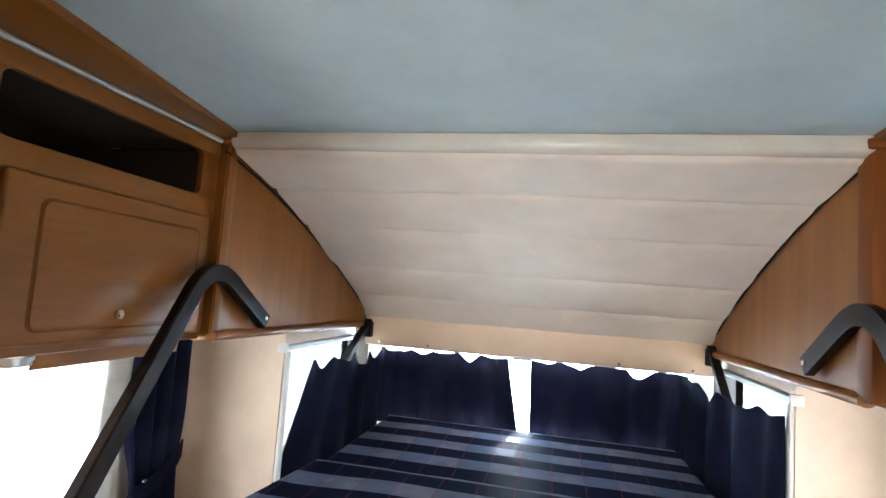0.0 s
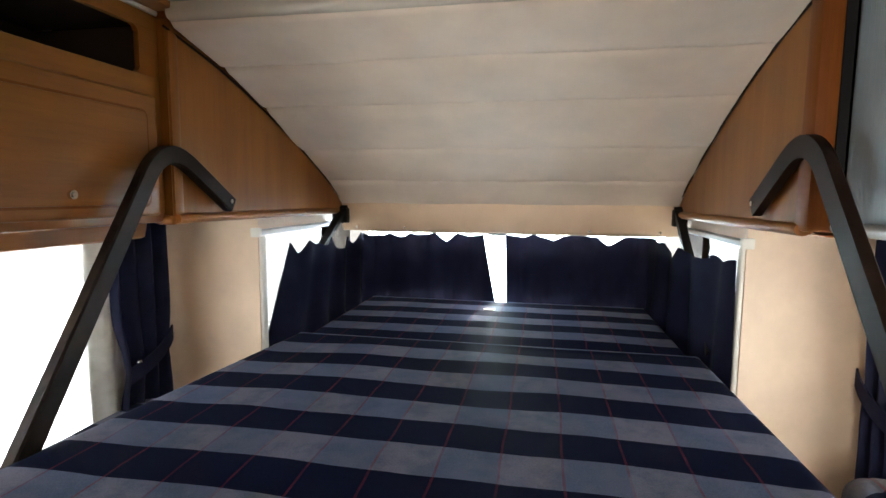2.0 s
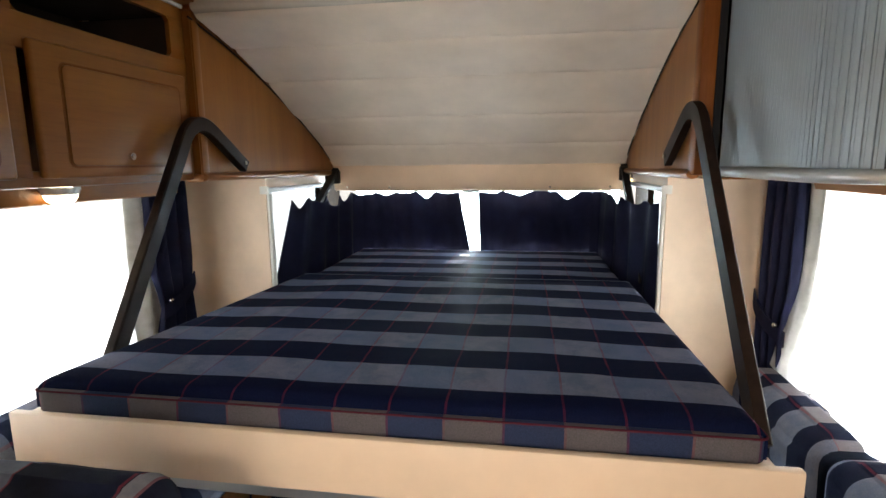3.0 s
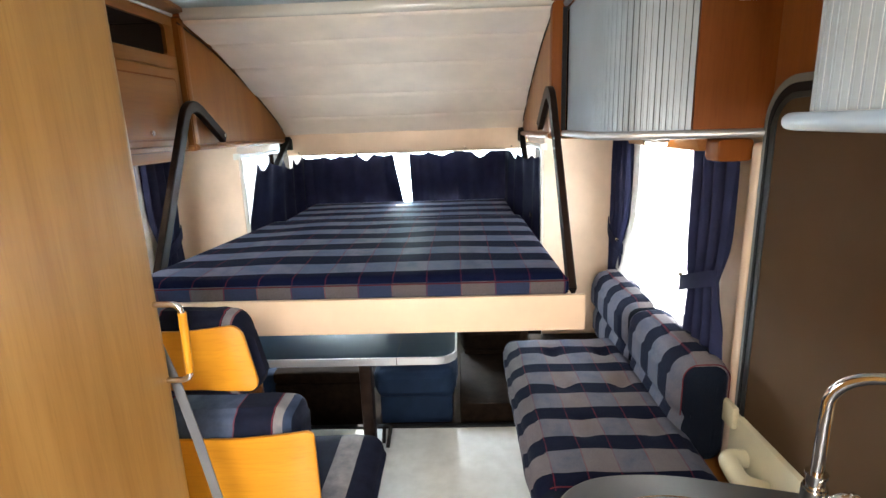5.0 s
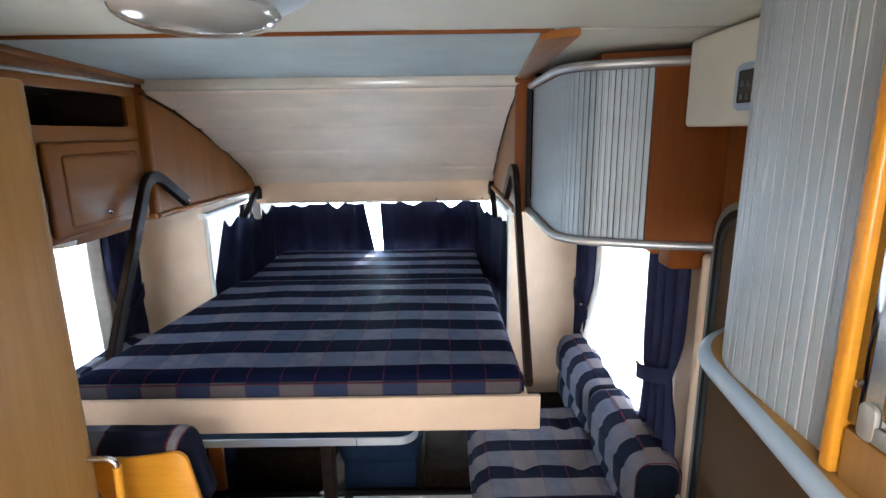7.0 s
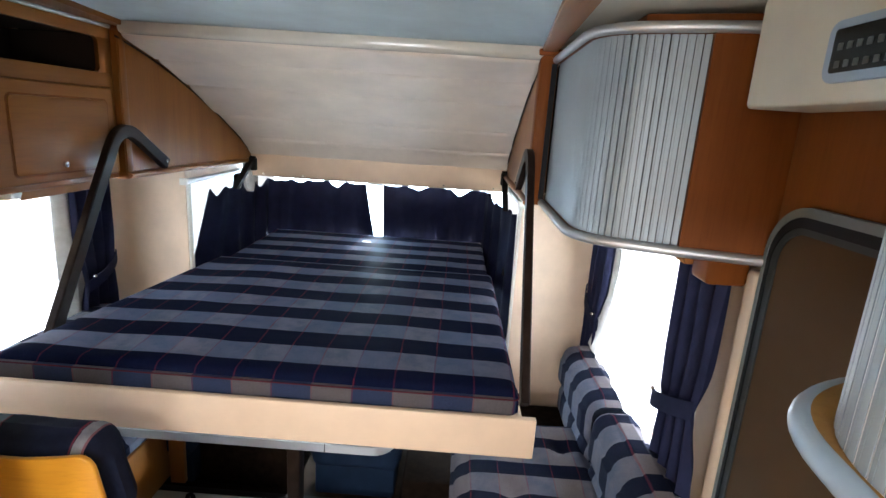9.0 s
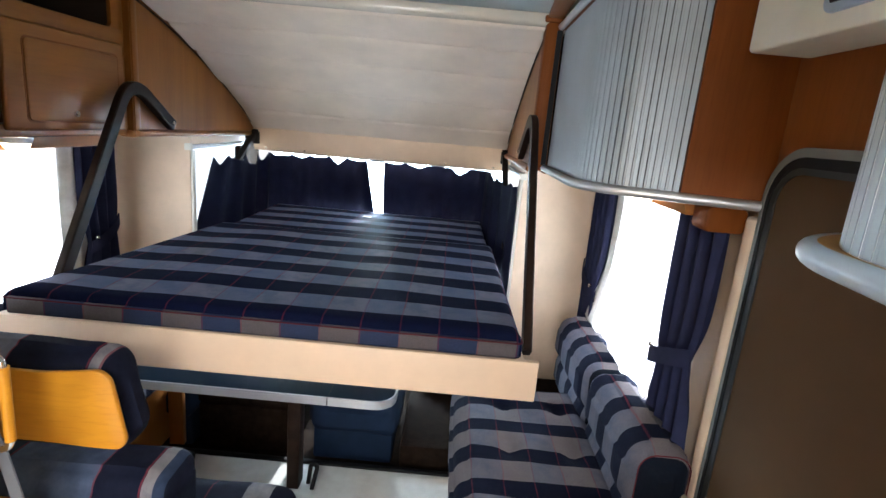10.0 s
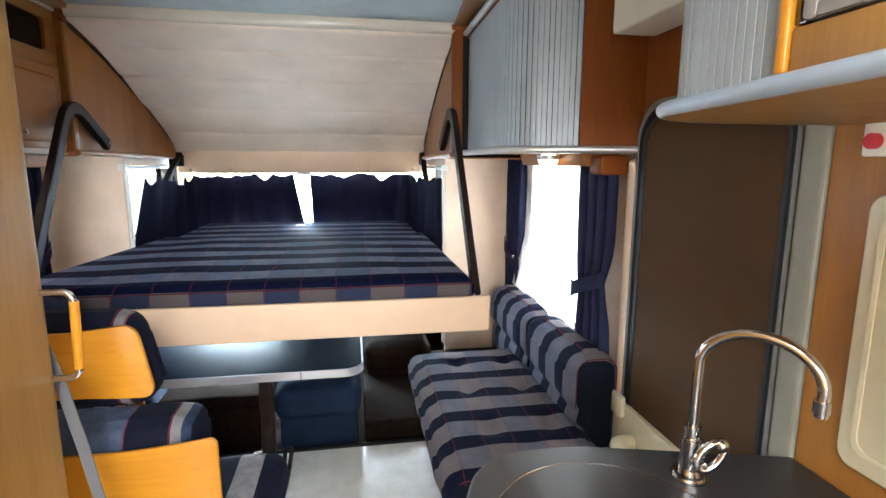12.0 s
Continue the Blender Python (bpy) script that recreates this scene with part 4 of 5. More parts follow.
def along(path, step):
    """Even points along a plan path with their headings."""
    out, carry = [], 0.0
    for a, b in zip(path, path[1:]):
        a, b = Vector(a), Vector(b)
        L = (b - a).length
        d = carry
        while d < L:
            out.append((a.lerp(b, d / L), (b - a).normalized()))
            d += step
        carry = d - L
    return out


def shutter_slats(path, z0, z1, parent, step=0.0175, side=1, tight=9.0, gap=0.462):
    """Upright slats of a roller shutter; those beyond tight (in y) lie edge to edge. Alike slats share one mesh."""
    meshes = []
    for k in (gap, gap + 0.022, gap - 0.035, 0.4985):
        w = step * k
        sec = [(-w, -0.004), (-w * 0.97, -0.0002), (-w * 0.6, 0.0002), (w * 0.28, 0.0002), (w * 0.33, -0.0009), (w * 0.38, 0.0002), (w * 0.97, -0.0002), (w, -0.004)]
        meshes.append(mesh_of("slat", prism(sec, "z", z0, z1), M_SHUT, True, 30))
    rnd = random.Random(7)
    for p, t in along(path, step):
        ob = new("slat", meshes[3 if p.y > tight else rnd.choice((0, 1, 1, 2))])
        ob.parent = parent
        ob.matrix_local = Matrix.Translation(Vector((p.x, p.y, 0)) - Vector((parent.location.x, parent.location.y, parent.location.z))) @ Matrix.Rotation(math.atan2(t.y, t.x) + (math.pi if side > 0 else 0), 4, "Z")


def inset(path, d):
    """The plan path moved towards the cabinet's inside."""
    if path[0][1] < path[-1][1]:
        d = -d
    out = []
    n = len(path)
    for i, p in enumerate(path):
        a, b = Vector(path[max(i - 1, 0)]), Vector(path[min(i + 1, n - 1)])
        t = (b - a).normalized()
        out.append((p[0] - t.y * d, p[1] + t.x * d))
    return out


shutter_slats(inset(path, 0.014), Z0 + 0.013, Z1 - 0.013, rc, tight=0.79, gap=0.450)
part("inner_lining", sweep([(x, y, (Z0 + Z1) / 2) for x, y in inset(path, 0.026)], [(-0.003, -0.242), (0.003, -0.242), (0.003, 0.242), (-0.003, 0.242)]), M_BLACK, rc)
rim = path + [(XR - 0.020, 0.474)]
part("lower_rim", sweep([(x, y, Z0 + 0.002) for x, y in rim], disc(0.013, 14)), M_SILVER, rc, "silver lower rim")
part("upper_rim", sweep([(x, y, Z1) for x, y in rim], disc(0.013, 14)), M_SILVER, rc, "silver upper rim")
part("end_post", rbox(0.648, 1.24, 1.352, 0.714, 1.30, 1.905, 0.010), M_WOODR, rc)
part("shutter_guide", rbox(0.690, 1.234, Z0 + 0.014, 0.709, 1.2395, Z1 - 0.014), M_BLACK, rc, "dark shutter guide")
part("end_post_cap", rbox(0.640, 1.23, 1.888, 0.722, 1.312, 1.912, 0.006), M_WOODR, rc)
bm = prism([(0.985, 1.356), (XR - 0.01, 1.356), (XR - 0.01, 1.310), (1.0, 1.310)], "y", 0.622, 1.30, 0.003)
single("pelmet", bm, M_WOODY, "cherry wood pelmet above the bench window", "pelmet")
single("corner_block", prism(round_rect(1.016, 1.281, 1.122, 1.347, 0.015), "y", 0.538, 0.62, 0.006), M_WOODR, "small red-brown wooden block below the cabinet", "block")
spot((0.94, 0.818, 1.350), "small lit spot lamp below the shutter cabinet")

structure("trim_soffit", rbox(0.716, 1.302, 1.338, XR - 0.004, 1.687, 1.3435, 0.002), M_WOODY, "cherry wood board under the side lining", "trim", smooth=True)

# ---------------------------------------------------------------- entrance door with its screen
door = thing("door_1", (XR, 0.18, 0.0), "closed entrance door behind a brown pleated insect screen", "door", kind="structure")
o, i = round_rect(-0.150, -0.02, 0.470, 1.510, 0.125, 12), round_rect(-0.146, -0.012, 0.459, 1.490, 0.112, 12)
part("frame", ring_prism(o, i, "x", XR - 0.035, XR - 0.002), plain("grey_frame", (0.15, 0.16, 0.155), 0.45), door, "grey frame with rounded corners")
o2, o3 = round_rect(-0.134, 0.0, 0.448, 1.467, 0.098, 12), round_rect(-0.120, 0.02, 0.428, 1.452, 0.075, 12)
part("rubber_seal", ring_prism(i, o2, "x", XR - 0.033, XR - 0.006), M_BLACK, door, "black rubber seal")
part("screen_guide", ring_prism(o2, o3, "x", XR - 0.030, XR - 0.012), plain("anthracite_guide", (0.016, 0.018, 0.018), 0.5), door, "anthracite screen guide")
part("insect_screen", prism(o3, "x", XR - 0.026, XR - 0.020), M_MESH, door, "dark brown fine screen")
part("lower_panel", rbox(XR - 0.045, -0.12, 0.02, XR - 0.019, 0.47, 0.505, 0.008), M_IVORY, door, "ivory plastic lower door panel")
part("latch_plate", rbox(XR - 0.062, 0.425, 0.46, XR - 0.040, 0.500, 0.535, 0.008), M_IVORY, door, "ivory latch")
bm = tube(fillet([(XR - 0.05, 0.36, 0.405), (XR - 0.105, 0.36, 0.41), (XR - 0.11, 0.26, 0.395), (XR - 0.05, 0.24, 0.385)], 0.045), 0.028, 16)
part("door_pull", bm, M_IVORY, door, "chunky ivory door pull")
structure("trim_wall_edge", rbox(XR - 0.034, 0.474, 0.0, XR - 0.001, 0.530, 1.336, 0.016, 4), M_WALL, "cream rounded upright strip between bench and door", "trim", smooth=True)
structure("trim_door_column", rbox(XR - 0.03, -0.215, 0.0, XR - 0.001, -0.152, 1.50, 0.01, 3), plain("grey_green_plastic", (0.24, 0.245, 0.205), 0.45), "grey plastic column beside the door", "trim", smooth=True)
structure("wall_door_side", rbox(XR - 0.02, -1.6, 0.0, XR - 0.002, -0.217, 1.92, 0.002), M_WALLWOOD, "honey wood wall panel behind the kitchen", "wall", smooth=True)
structure("wall_over_door", rbox(XR - 0.018, -0.215, 1.375, XR - 0.002, 0.473, 1.92, 0.002), M_WOODR, "red-brown wooden panel over the door", "wall", smooth=True)

# heater unit over the door
M_AIR = plain("off_white_plastic", (0.66, 0.63, 0.525), 0.42, vary=0.03)
ac = thing("air_unit", (1.05, 0.05, 1.70), "ivory plastic air unit under the ceiling with a control panel", "air unit")
part("body", prism(round_rect(-0.35, 1.701, 0.440, 1.918, 0.014), "x", 0.982, XR - 0.021, 0.007, 3), M_AIR, ac)
p = part("control_panel", prism(round_rect(-0.07, 1.733, 0.203, 1.830, 0.022), "x", 0.973, 0.984, 0.003), M_BLUEGREY, ac, "blue-grey control panel surround")
part("display", prism(round_rect(-0.05, 1.748, 0.183, 1.815, 0.006), "x", 0.9705, 0.974), M_DISPLAY, p, "dark display")
for r in range(2):
    for c in range(10):
        y = 0.165 - c * 0.0205
        part("key", rbox(0.9690, y - 0.006, 1.755 + r * 0.027, 0.9710, y + 0.006, 1.766 + r * 0.027, 0.001, 1), M_KEY, p)

# ---------------------------------------------------------------- bench on the right with its cushions
bench = thing("bench", (0.78, 1.0, 0.0), "cherry wood bench box along the side wall", "bench")
part("box", rbox(0.520, 0.25, 0.005, XR - 0.003, 1.27, 0.285, 0.006), M_WOOD, bench)
part("plinth", rbox(0.545, 0.27, 0.0, XR - 0.01, 1.26, 0.02), M_BLACK, bench)
dents = [(x, y, 0.43, 0.032, 0.034) for y in (0.50, 0.80, 1.09) for x in (0.64, 0.86)]
tagged(new("bench_seat_cushion", mesh_of("bench_seat_cushion", cushion(0.445, 0.215, 0.287, 0.985, 1.285, 0.420, 0.055, 0.012, dents, 34), [M_BENCH], True, 80)),
       "striped navy and slate velour bench seat cushion with buttoned dents", "cushion", "bench cushions")
for y0, y1 in ((0.475, 1.012), (1.017, 1.60)):
    dents = [(0.945, y, 0.47, 0.035, 0.012) for y in (y0 + 0.17, y1 - 0.17)]
    tagged(new("bench_back_cushion", mesh_of("bench_back_cushion", cushion(0.930, y0, 0.290, 1.108, y1, 0.660, 0.062, 0.010, dents, 34, 0.003, crease=(0.470, 0.016, 0.012)), [M_BENCH], True, 80)),
           "striped navy and slate velour back cushion with a rounded top", "cushion", "bench cushions")
# added near-black box that fills the dark space beyond the bench
single("bench_extension", rbox(0.615, 1.29, -0.045, XR - 0.004, 1.684, 0.266, 0.010), M_CARPET, "near-black fill box added for the darkness behind the bench", "box")

# ---------------------------------------------------------------- seat on the left, seen from behind
seat = thing("dinette_chair", (-0.42, 0.3, 0.0), "dinette seat in plaid velour with honey wood back shells", "seat")
hd = cushion(-0.80, 0.152, 0.742, -0.276, 0.275, 0.965, 0.05, 0.008, n=18)
for v in hd.verts:
    if v.co.x > -0.4:
        v.co.x -= 0.040 * max(0, (v.co.z - 0.80) / 0.165) * (v.co.x + 0.4) / 0.14
part("headrest", hd, M_HEAD, seat, "plaid velour headrest")
part("shoulder_cushion", cushion(-0.80, 0.135, 0.520, -0.187, 0.290, 0.703, 0.040, 0.008, n=18), M_SHOULDER, seat, "plaid velour lower back cushion")
part("seat_cushion", cushion(-0.80, 0.17, 0.215, -0.045, 0.66, 0.332, 0.050, 0.01, n=18), M_SEAT, seat, "striped velour seat cushion")


def shell(x0, x1, z0, z1, y, bow, lean, r):
    """A moulded plywood shell with rounded corners, its free end bowed forwards and cut aslant."""
    pts = round_rect(x0, z0, x1, z1, r, 8)
    bm = prism(pts, "y", 0.0, 0.012, 0.003)
    bmesh.ops.subdivide_edges(bm, edges=[e for e in bm.edges if abs(e.verts[0].co.x - e.verts[1].co.x) > 0.1], cuts=14, use_grid_fill=False)
    for f in list(bm.faces):
        if len(f.verts) > 4:
            bmesh.ops.triangulate(bm, faces=[f])
    for v in bm.verts:
        u = (v.co.x - x0) / (x1 - x0)
        w = (v.co.z - z0) / (z1 - z0)
        bend = max(0, (u - 0.7) / 0.3)
        v.co.y += y + bow * bend ** 2
        v.co.x -= lean * u * max(0, w)
        v.co.z += 0.012 * bend * (w - 0.5) * 2
    return bm


part("headrest_shell", shell(-0.74, -0.262, 0.788, 0.944, 0.128, 0.012, 0.034, 0.030), M_HONEY, seat, "honey-coloured bent plywood shell")
part("back_shell", shell(-0.78, -0.128, 0.26, 0.664, 0.100, 0.016, 0.004, 0.02), M_HONEY, seat, "honey-coloured bent plywood shell")
part("plinth", rbox(-0.78, 0.19, 0.0, -0.11, 0.60, 0.217, 0.008), M_WOOD, seat)

# left bench by the window
lb = thing("side_bench", (-1.12, 0.95, 0.0), "plaid velour bench by the wide window", "bench")
part("box", rbox(XL + 0.004, 0.30, 0.005, -0.82, 1.60, 0.285, 0.006), M_WOOD, lb)
part("cushion", cushion(XL + 0.004, 0.30, 0.287, -0.80, 1.60, 0.42, 0.05, n=16), M_BENCH, lb)
part("back_cushion", cushion(XL + 0.004, 0.30, 0.42, -1.16, 1.60, 0.70, 0.05, n=16), M_BENCH, lb)

# ---------------------------------------------------------------- table
M_EDGE = plain("satin_silver_edge", (0.50, 0.52, 0.55), 0.42, 0.6, vary=0.02, relief=0.0)
table = thing("dinette_table", (-0.25, 1.05, 0.0), "dark blue laminate table with a silver edge under the bed", "table")
TZ = 0.524
tp = round_rect(-0.84, 0.858, 0.217, 1.47, 0.07)
part("tabletop", prism(tp, "z", TZ - 0.026, TZ, 0.002), M_TABLE, table)
part("silver_edge", ring_prism(round_rect(-0.848, 0.850, 0.225, 1.478, 0.075), round_rect(-0.841, 0.857, 0.218, 1.471, 0.071), "z", TZ - 0.030, TZ + 0.001), M_EDGE, table, "ribbed silver edge")
part("joint", rbox(-0.015, 0.8492, TZ - 0.029, -0.012, 1.45, TZ + 0.0008), M_BLACK, table, "dark joint of the extension leaf")
part("leg", rbox(-0.205, 1.02, 0.0, -0.155, 1.09, TZ - 0.03, 0.006), M_ARM, table, "dark brown folding leg")
part("wall_support", rbox(-0.80, 1.236, 0.0, -0.735, 1.262, TZ - 0.031, 0.004), M_WOOD, table, "cherry wood support board")
part("wall_post", rbox(-0.872, 1.19, 0.0, -0.83, 1.235, TZ - 0.031, 0.004), M_BLACK, table, "black steel post")
part("leg_hinge", rbox(-0.215, 1.01, 0.42, -0.145, 1.10, TZ - 0.031, 0.006), M_ARM, table)
for dx in (0.0, -0.51):
    part("foot_lever", tube(fillet([(-0.10 + dx, 1.02, 0.01), (-0.085 + dx, 1.05, 0.10), (-0.115 + dx, 1.06, 0.10), (-0.12 + dx, 1.04, 0.02)], 0.02), 0.009, 8), M_BLACK, table, "black folding lever")

# cab seats seen below the table
def dark_end(me):
    """The plain navy end of a striped cushion, facing the door."""
    me.materials.append(M_SIDE)
    near = min(v.co.y for v in me.vertices)
    for f in me.polygons:
        if f.normal.y < -0.72 or f.center.y < near + 0.03:
            f.material_index = 1
    return me


def piping(name, owner, x0, z0, x1, z1, y, r, label):
    """A red cord over the upper end of a cushion."""
    ring = [(x, y, z) for x, z in round_rect(x0, z0, x1, z1, r, 8)]
    half = len(ring) // 2
    bm = tube([(x1, y, (z0 + z1) / 2)] + ring[:half] + [(x0, y, (z0 + z1) / 2)], 0.0020, 6, up=(0, 1, 0))
    ob = part(name, bm, plain("dull_red_cord", (0.10, 0.018, 0.026), 0.9, spec=0.1), owner, label)
    return ob


piping("piping", scene.objects["bench_back_cushion"], 0.948, 0.30, 1.096, 0.650, 0.492, 0.05, "thin red piping")
piping("piping", scene.objects["bench_seat_cushion"], 0.468, 0.300, 0.93, 0.412, 0.236, 0.04, "thin red piping")

for ob in [o for o in scene.objects if o.name.startswith(("bench_seat_cushion", "bench_back_cushion"))]:
    dark_end(ob.data)


def cab_seat(x0, x1, label):
    ob = thing("cab_seat", ((x0 + x1) / 2, 1.55, -0.045), label, "seat", "cab seats")
    part("cushion", cushion(x0, 1.27, 0.10, x1, 1.72, 0.265, 0.045, n=14), M_BLUESEAT, ob)
    part("pedestal", rbox(x0 + 0.015, 1.30, -0.045, x1 - 0.015, 1.70, 0.11, 0.01), M_BLUESEAT, ob)
    part("backrest", cushion(x0 + 0.01, 1.68, 0.20, x1 - 0.01, 1.80, 0.74, 0.045, n=14), M_BLUESEAT, ob)
    return ob


cab_seat(-0.185, 0.205, "dark blue velour cab seat below the bed")
cab_seat(-1.12, -0.715, "dark blue velour cab seat beside the engine cover")
# added seat in the dark carpet colour; it blocks sun from the floor
ob = cab_seat(0.245, 0.625, "near-black cab seat added to keep sun off the floor")
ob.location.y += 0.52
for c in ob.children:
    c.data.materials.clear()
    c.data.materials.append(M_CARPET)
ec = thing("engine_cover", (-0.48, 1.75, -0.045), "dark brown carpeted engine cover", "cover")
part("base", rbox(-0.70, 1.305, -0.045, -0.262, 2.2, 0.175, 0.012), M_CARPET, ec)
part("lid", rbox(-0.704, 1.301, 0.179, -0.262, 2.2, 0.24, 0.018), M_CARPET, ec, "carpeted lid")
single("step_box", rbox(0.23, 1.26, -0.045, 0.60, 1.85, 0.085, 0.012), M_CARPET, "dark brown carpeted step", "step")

# ---------------------------------------------------------------- wardrobe beside the camera
ward = thing("wardrobe", (-0.84, -1.0, 0.0), "tall pale cherry wardrobe with a rounded corner", "wardrobe")
corner = [(p.x, p.y) for p in fillet([(XL + 0.003, -0.05, 0), (-0.36, -0.05, 0), (-0.36, -2.1, 0)], 0.03, 6)]
part("body", prism(corner + [(XL + 0.003, -2.1)], "z", 0.0, 1.792, 0.006), M_WARD, ward)
corner = [(p.x, p.y) for p in fillet([(XL + 0.003, -0.085, 0), (-0.392, -0.085, 0), (-0.392, -2.1, 0)], 0.03, 6)]
part("cornice", prism(corner + [(XL + 0.003, -2.1)], "z", 1.794, 1.922), M_WARD, ward)
gh = thing("grab_handle", (-0.34, -0.08, 0.93), "chrome grab handle with a honey wood grip", "handle")
hp = fillet([(-0.359, -0.080, 1.088), (-0.305, -0.080, 1.088), (-0.310, -0.075, 0.922), (-0.359, -0.075, 0.922)], 0.022, 6)
part("bracket", tube(hp, 0.0062, 12, up=(0, 1, 0)), M_CHROME, gh, "chrome bent bar")
part("grip", tube([(-0.305, -0.0795, 1.070), (-0.3075, -0.078, 1.0), (-0.310, -0.0755, 0.940)], 0.0082, 14, up=(0, 1, 0)), M_HONEY, gh, "honey wood grip")
tagged(new("seat_belt", mesh_of("seat_belt", sweep([(-0.388, -0.0485, 1.0), (-0.366, -0.036, 0.89), (-0.343, -0.030, 0.75), (-0.32, -0.030, 0.615), (-0.255, -0.020, 0.25), (-0.24, 0.0, 0.003)], [(-0.011, -0.0015), (0.011, -0.0015), (0.011, 0.0015), (-0.011, 0.0015)], (0, 1, 0)), M_BELT)),
       "grey seat belt webbing hanging beside the seat", "seat belt")

# ---------------------------------------------------------------- kitchen
kp = fillet([(XR - 0.022, -0.212, 0), (0.90, -0.153, 0), (0.64, -0.085, 0), (0.455, -0.105, 0), (0.37, -0.30, 0), (0.405, -0.75, 0), (0.43, -1.5, 0)], 0.14, 8)
kp = [(p.x, p.y) for p in kp] + [(XR - 0.022, -1.5)]
kit = thing("kitchen_unit", (0.78, -0.8, 0.0), "rounded kitchen base unit with a wooden front", "kitchen unit")
ki = fillet([(XR - 0.03, -0.225, 0), (0.90, -0.175, 0), (0.64, -0.11, 0), (0.475, -0.125, 0), (0.395, -0.30, 0), (0.43, -0.75, 0), (0.45, -1.49, 0)], 0.14, 8)
part("body", prism([(p.x, p.y) for p in ki] + [(XR - 0.03, -1.49)], "z", 0.0, 0.668), M_WOODR, kit)
top = thing("worktop", (0.78, -0.8, 0.670), "dark grey laminate worktop with a rounded end", "worktop")
part("board", prism(kp, "z", 0.670, 0.700, 0.004), M_WORK, top)
part("edge_strip", sweep([(x, y, 0.6835) for x, y in kp[:-1]], [(-0.0035, -0.0105), (0.0035, -0.0105), (0.0035, 0.0105), (-0.0035, 0.0105)]), M_KEY, top, "dark grey plastic edge strip")
sink = thing("sink_lid", (0.625, -0.41, 0.70), "smooth dark grey sink cover with a thin steel rim", "sink cover")
o = [(0.625 + 0.222 * math.cos(radians(a)), -0.41 + 0.250 * math.sin(radians(a))) for a in range(0, 360, 6)]
i2 = [(0.625 + 0.219 * math.cos(radians(a)), -0.41 + 0.247 * math.sin(radians(a))) for a in range(0, 360, 6)]
part("lid", prism(i2, "z", 0.7005, 0.703, 0.001), M_LID, sink, "smooth dark grey lid")
part("rim", ring_prism(o, i2, "z", 0.7004, 0.7035), M_STEEL, sink, "thin steel rim")

tx, ty = 0.853, -0.242
tap = thing("tap", (tx, ty, 0.70), "chrome swan-neck kitchen tap with a loop lever", "tap")
bm = tube([(tx, ty, 0.7005), (tx, ty, 0.706)], 0.035, 28)
tube([(tx, ty, 0.706), (tx, ty, 0.711), (tx, ty, 0.716)], 0.030, 28, bm=bm)
part("base_ring", bm, M_CHROME, tap)
part("body", tube([(tx, ty, 0.716), (tx, ty, 0.75), (tx, ty, 0.782)], 0.0205, 24), M_CHROME, tap)
bm = tube([(tx, ty, 0.782), (tx, ty, 0.788)], 0.0185, 20)
tube([(tx, ty, 0.788), (tx, ty, 0.806)], 0.0150, 20, bm=bm)
tube([(tx, ty, 0.806), (tx, ty, 0.812)], 0.0175, 20, bm=bm)
part("collar", bm, M_CHROME, tap)
sp = [(tx, ty, 0.810), (tx, ty, 0.86), (tx, ty, 0.905), (tx + 0.0005, ty - 0.0005, 0.925)]
for a in range(172, -13, -8):
    w = (1 - math.cos(radians(180 - a))) / 2
    sp.append((tx + 0.120 * w, ty - 0.158 * w, 0.938 + 0.082 * math.sin(radians(a))))
part("spout", tube(sp, 0.0100, 18, up=(0.75, 0.66, 0)), M_CHROME, tap)
e = Vector(sp[-1])
bm = tube([e + Vector((0, 0, 0.008)), e + Vector((0.0005, 0, -0.003)), e + Vector((0.001, 0, -0.014))], 0.0134, 18, up=(0.5, 0.8, 0))
tube([e + Vector((0.001, 0, -0.014)), e + Vector((0.001, 0, -0.022))], 0.0108, 18, up=(0.5, 0.8, 0), bm=bm)
part("aerator", bm, M_CHROME, tap, "chrome aerator with a dark mouth")
# a flat oblong loop, leaning up and away from the body
c, u, w = Vector((tx + 0.014, ty - 0.038, 0.766)), Vector((0.63, -0.10, 0.77)), Vector((0.74, -0.20, -0.64))
ring = []
for k in range(25):
    a = radians(15 * k)
    ring.append(c + u * (0.034 * math.sin(a)) + w * 0.0185 * math.cos(a))
part("lever", tube(ring, 0.0078, 12, up=u.cross(w)), M_CHROME, tap, "chrome loop lever")
hb = bmesh.new()
bmesh.ops.create_uvsphere(hb, u_segments=18, v_segments=12, radius=0.014)
bmesh.ops.translate(hb, verts=hb.verts, vec=c + u * 0.030)
tube([(tx, ty, 0.750), c - u * 0.030], 0.013, 16, bm=hb)
part("lever_ball", hb, M_CHROME, tap)

# upper kitchen cabinet: shelf with a thick rim, roller shutter, oven
sh = fillet([(XR - 0.03, -0.240, 0), (0.785, -0.238, 0), (0.678, -0.315, 0), (0.645, -0.60, 0), (0.616, -0.84, 0), (0.580, -1.5, 0)], 0.08, 8)
shp = [(p.x, p.y) for p in sh]
kc = thing("kitchen_wall_unit", (0.88, -0.8, 1.385), "kitchen overhead unit with a grey roller shutter and a built-in oven", "cabinet", "shutter cabinets")
part("shelf_board", prism(shp + [(XR - 0.03, -1.5)], "z", 1.393, 1.4145), M_WARD, kc, "honey wood shelf board")
part("shelf_rim", sweep([(x, y, 1.404) for x, y in shp], disc(0.0112, 16)), M_BLUEGREY, kc, "thick blue-grey rounded rim")
rp = [(p.x, p.y) for p in fillet([(0.668, -0.568, 0), (0.672, -0.365, 0), (0.765, -0.272, 0), (XR - 0.03, -0.272, 0)], 0.10, 10)]
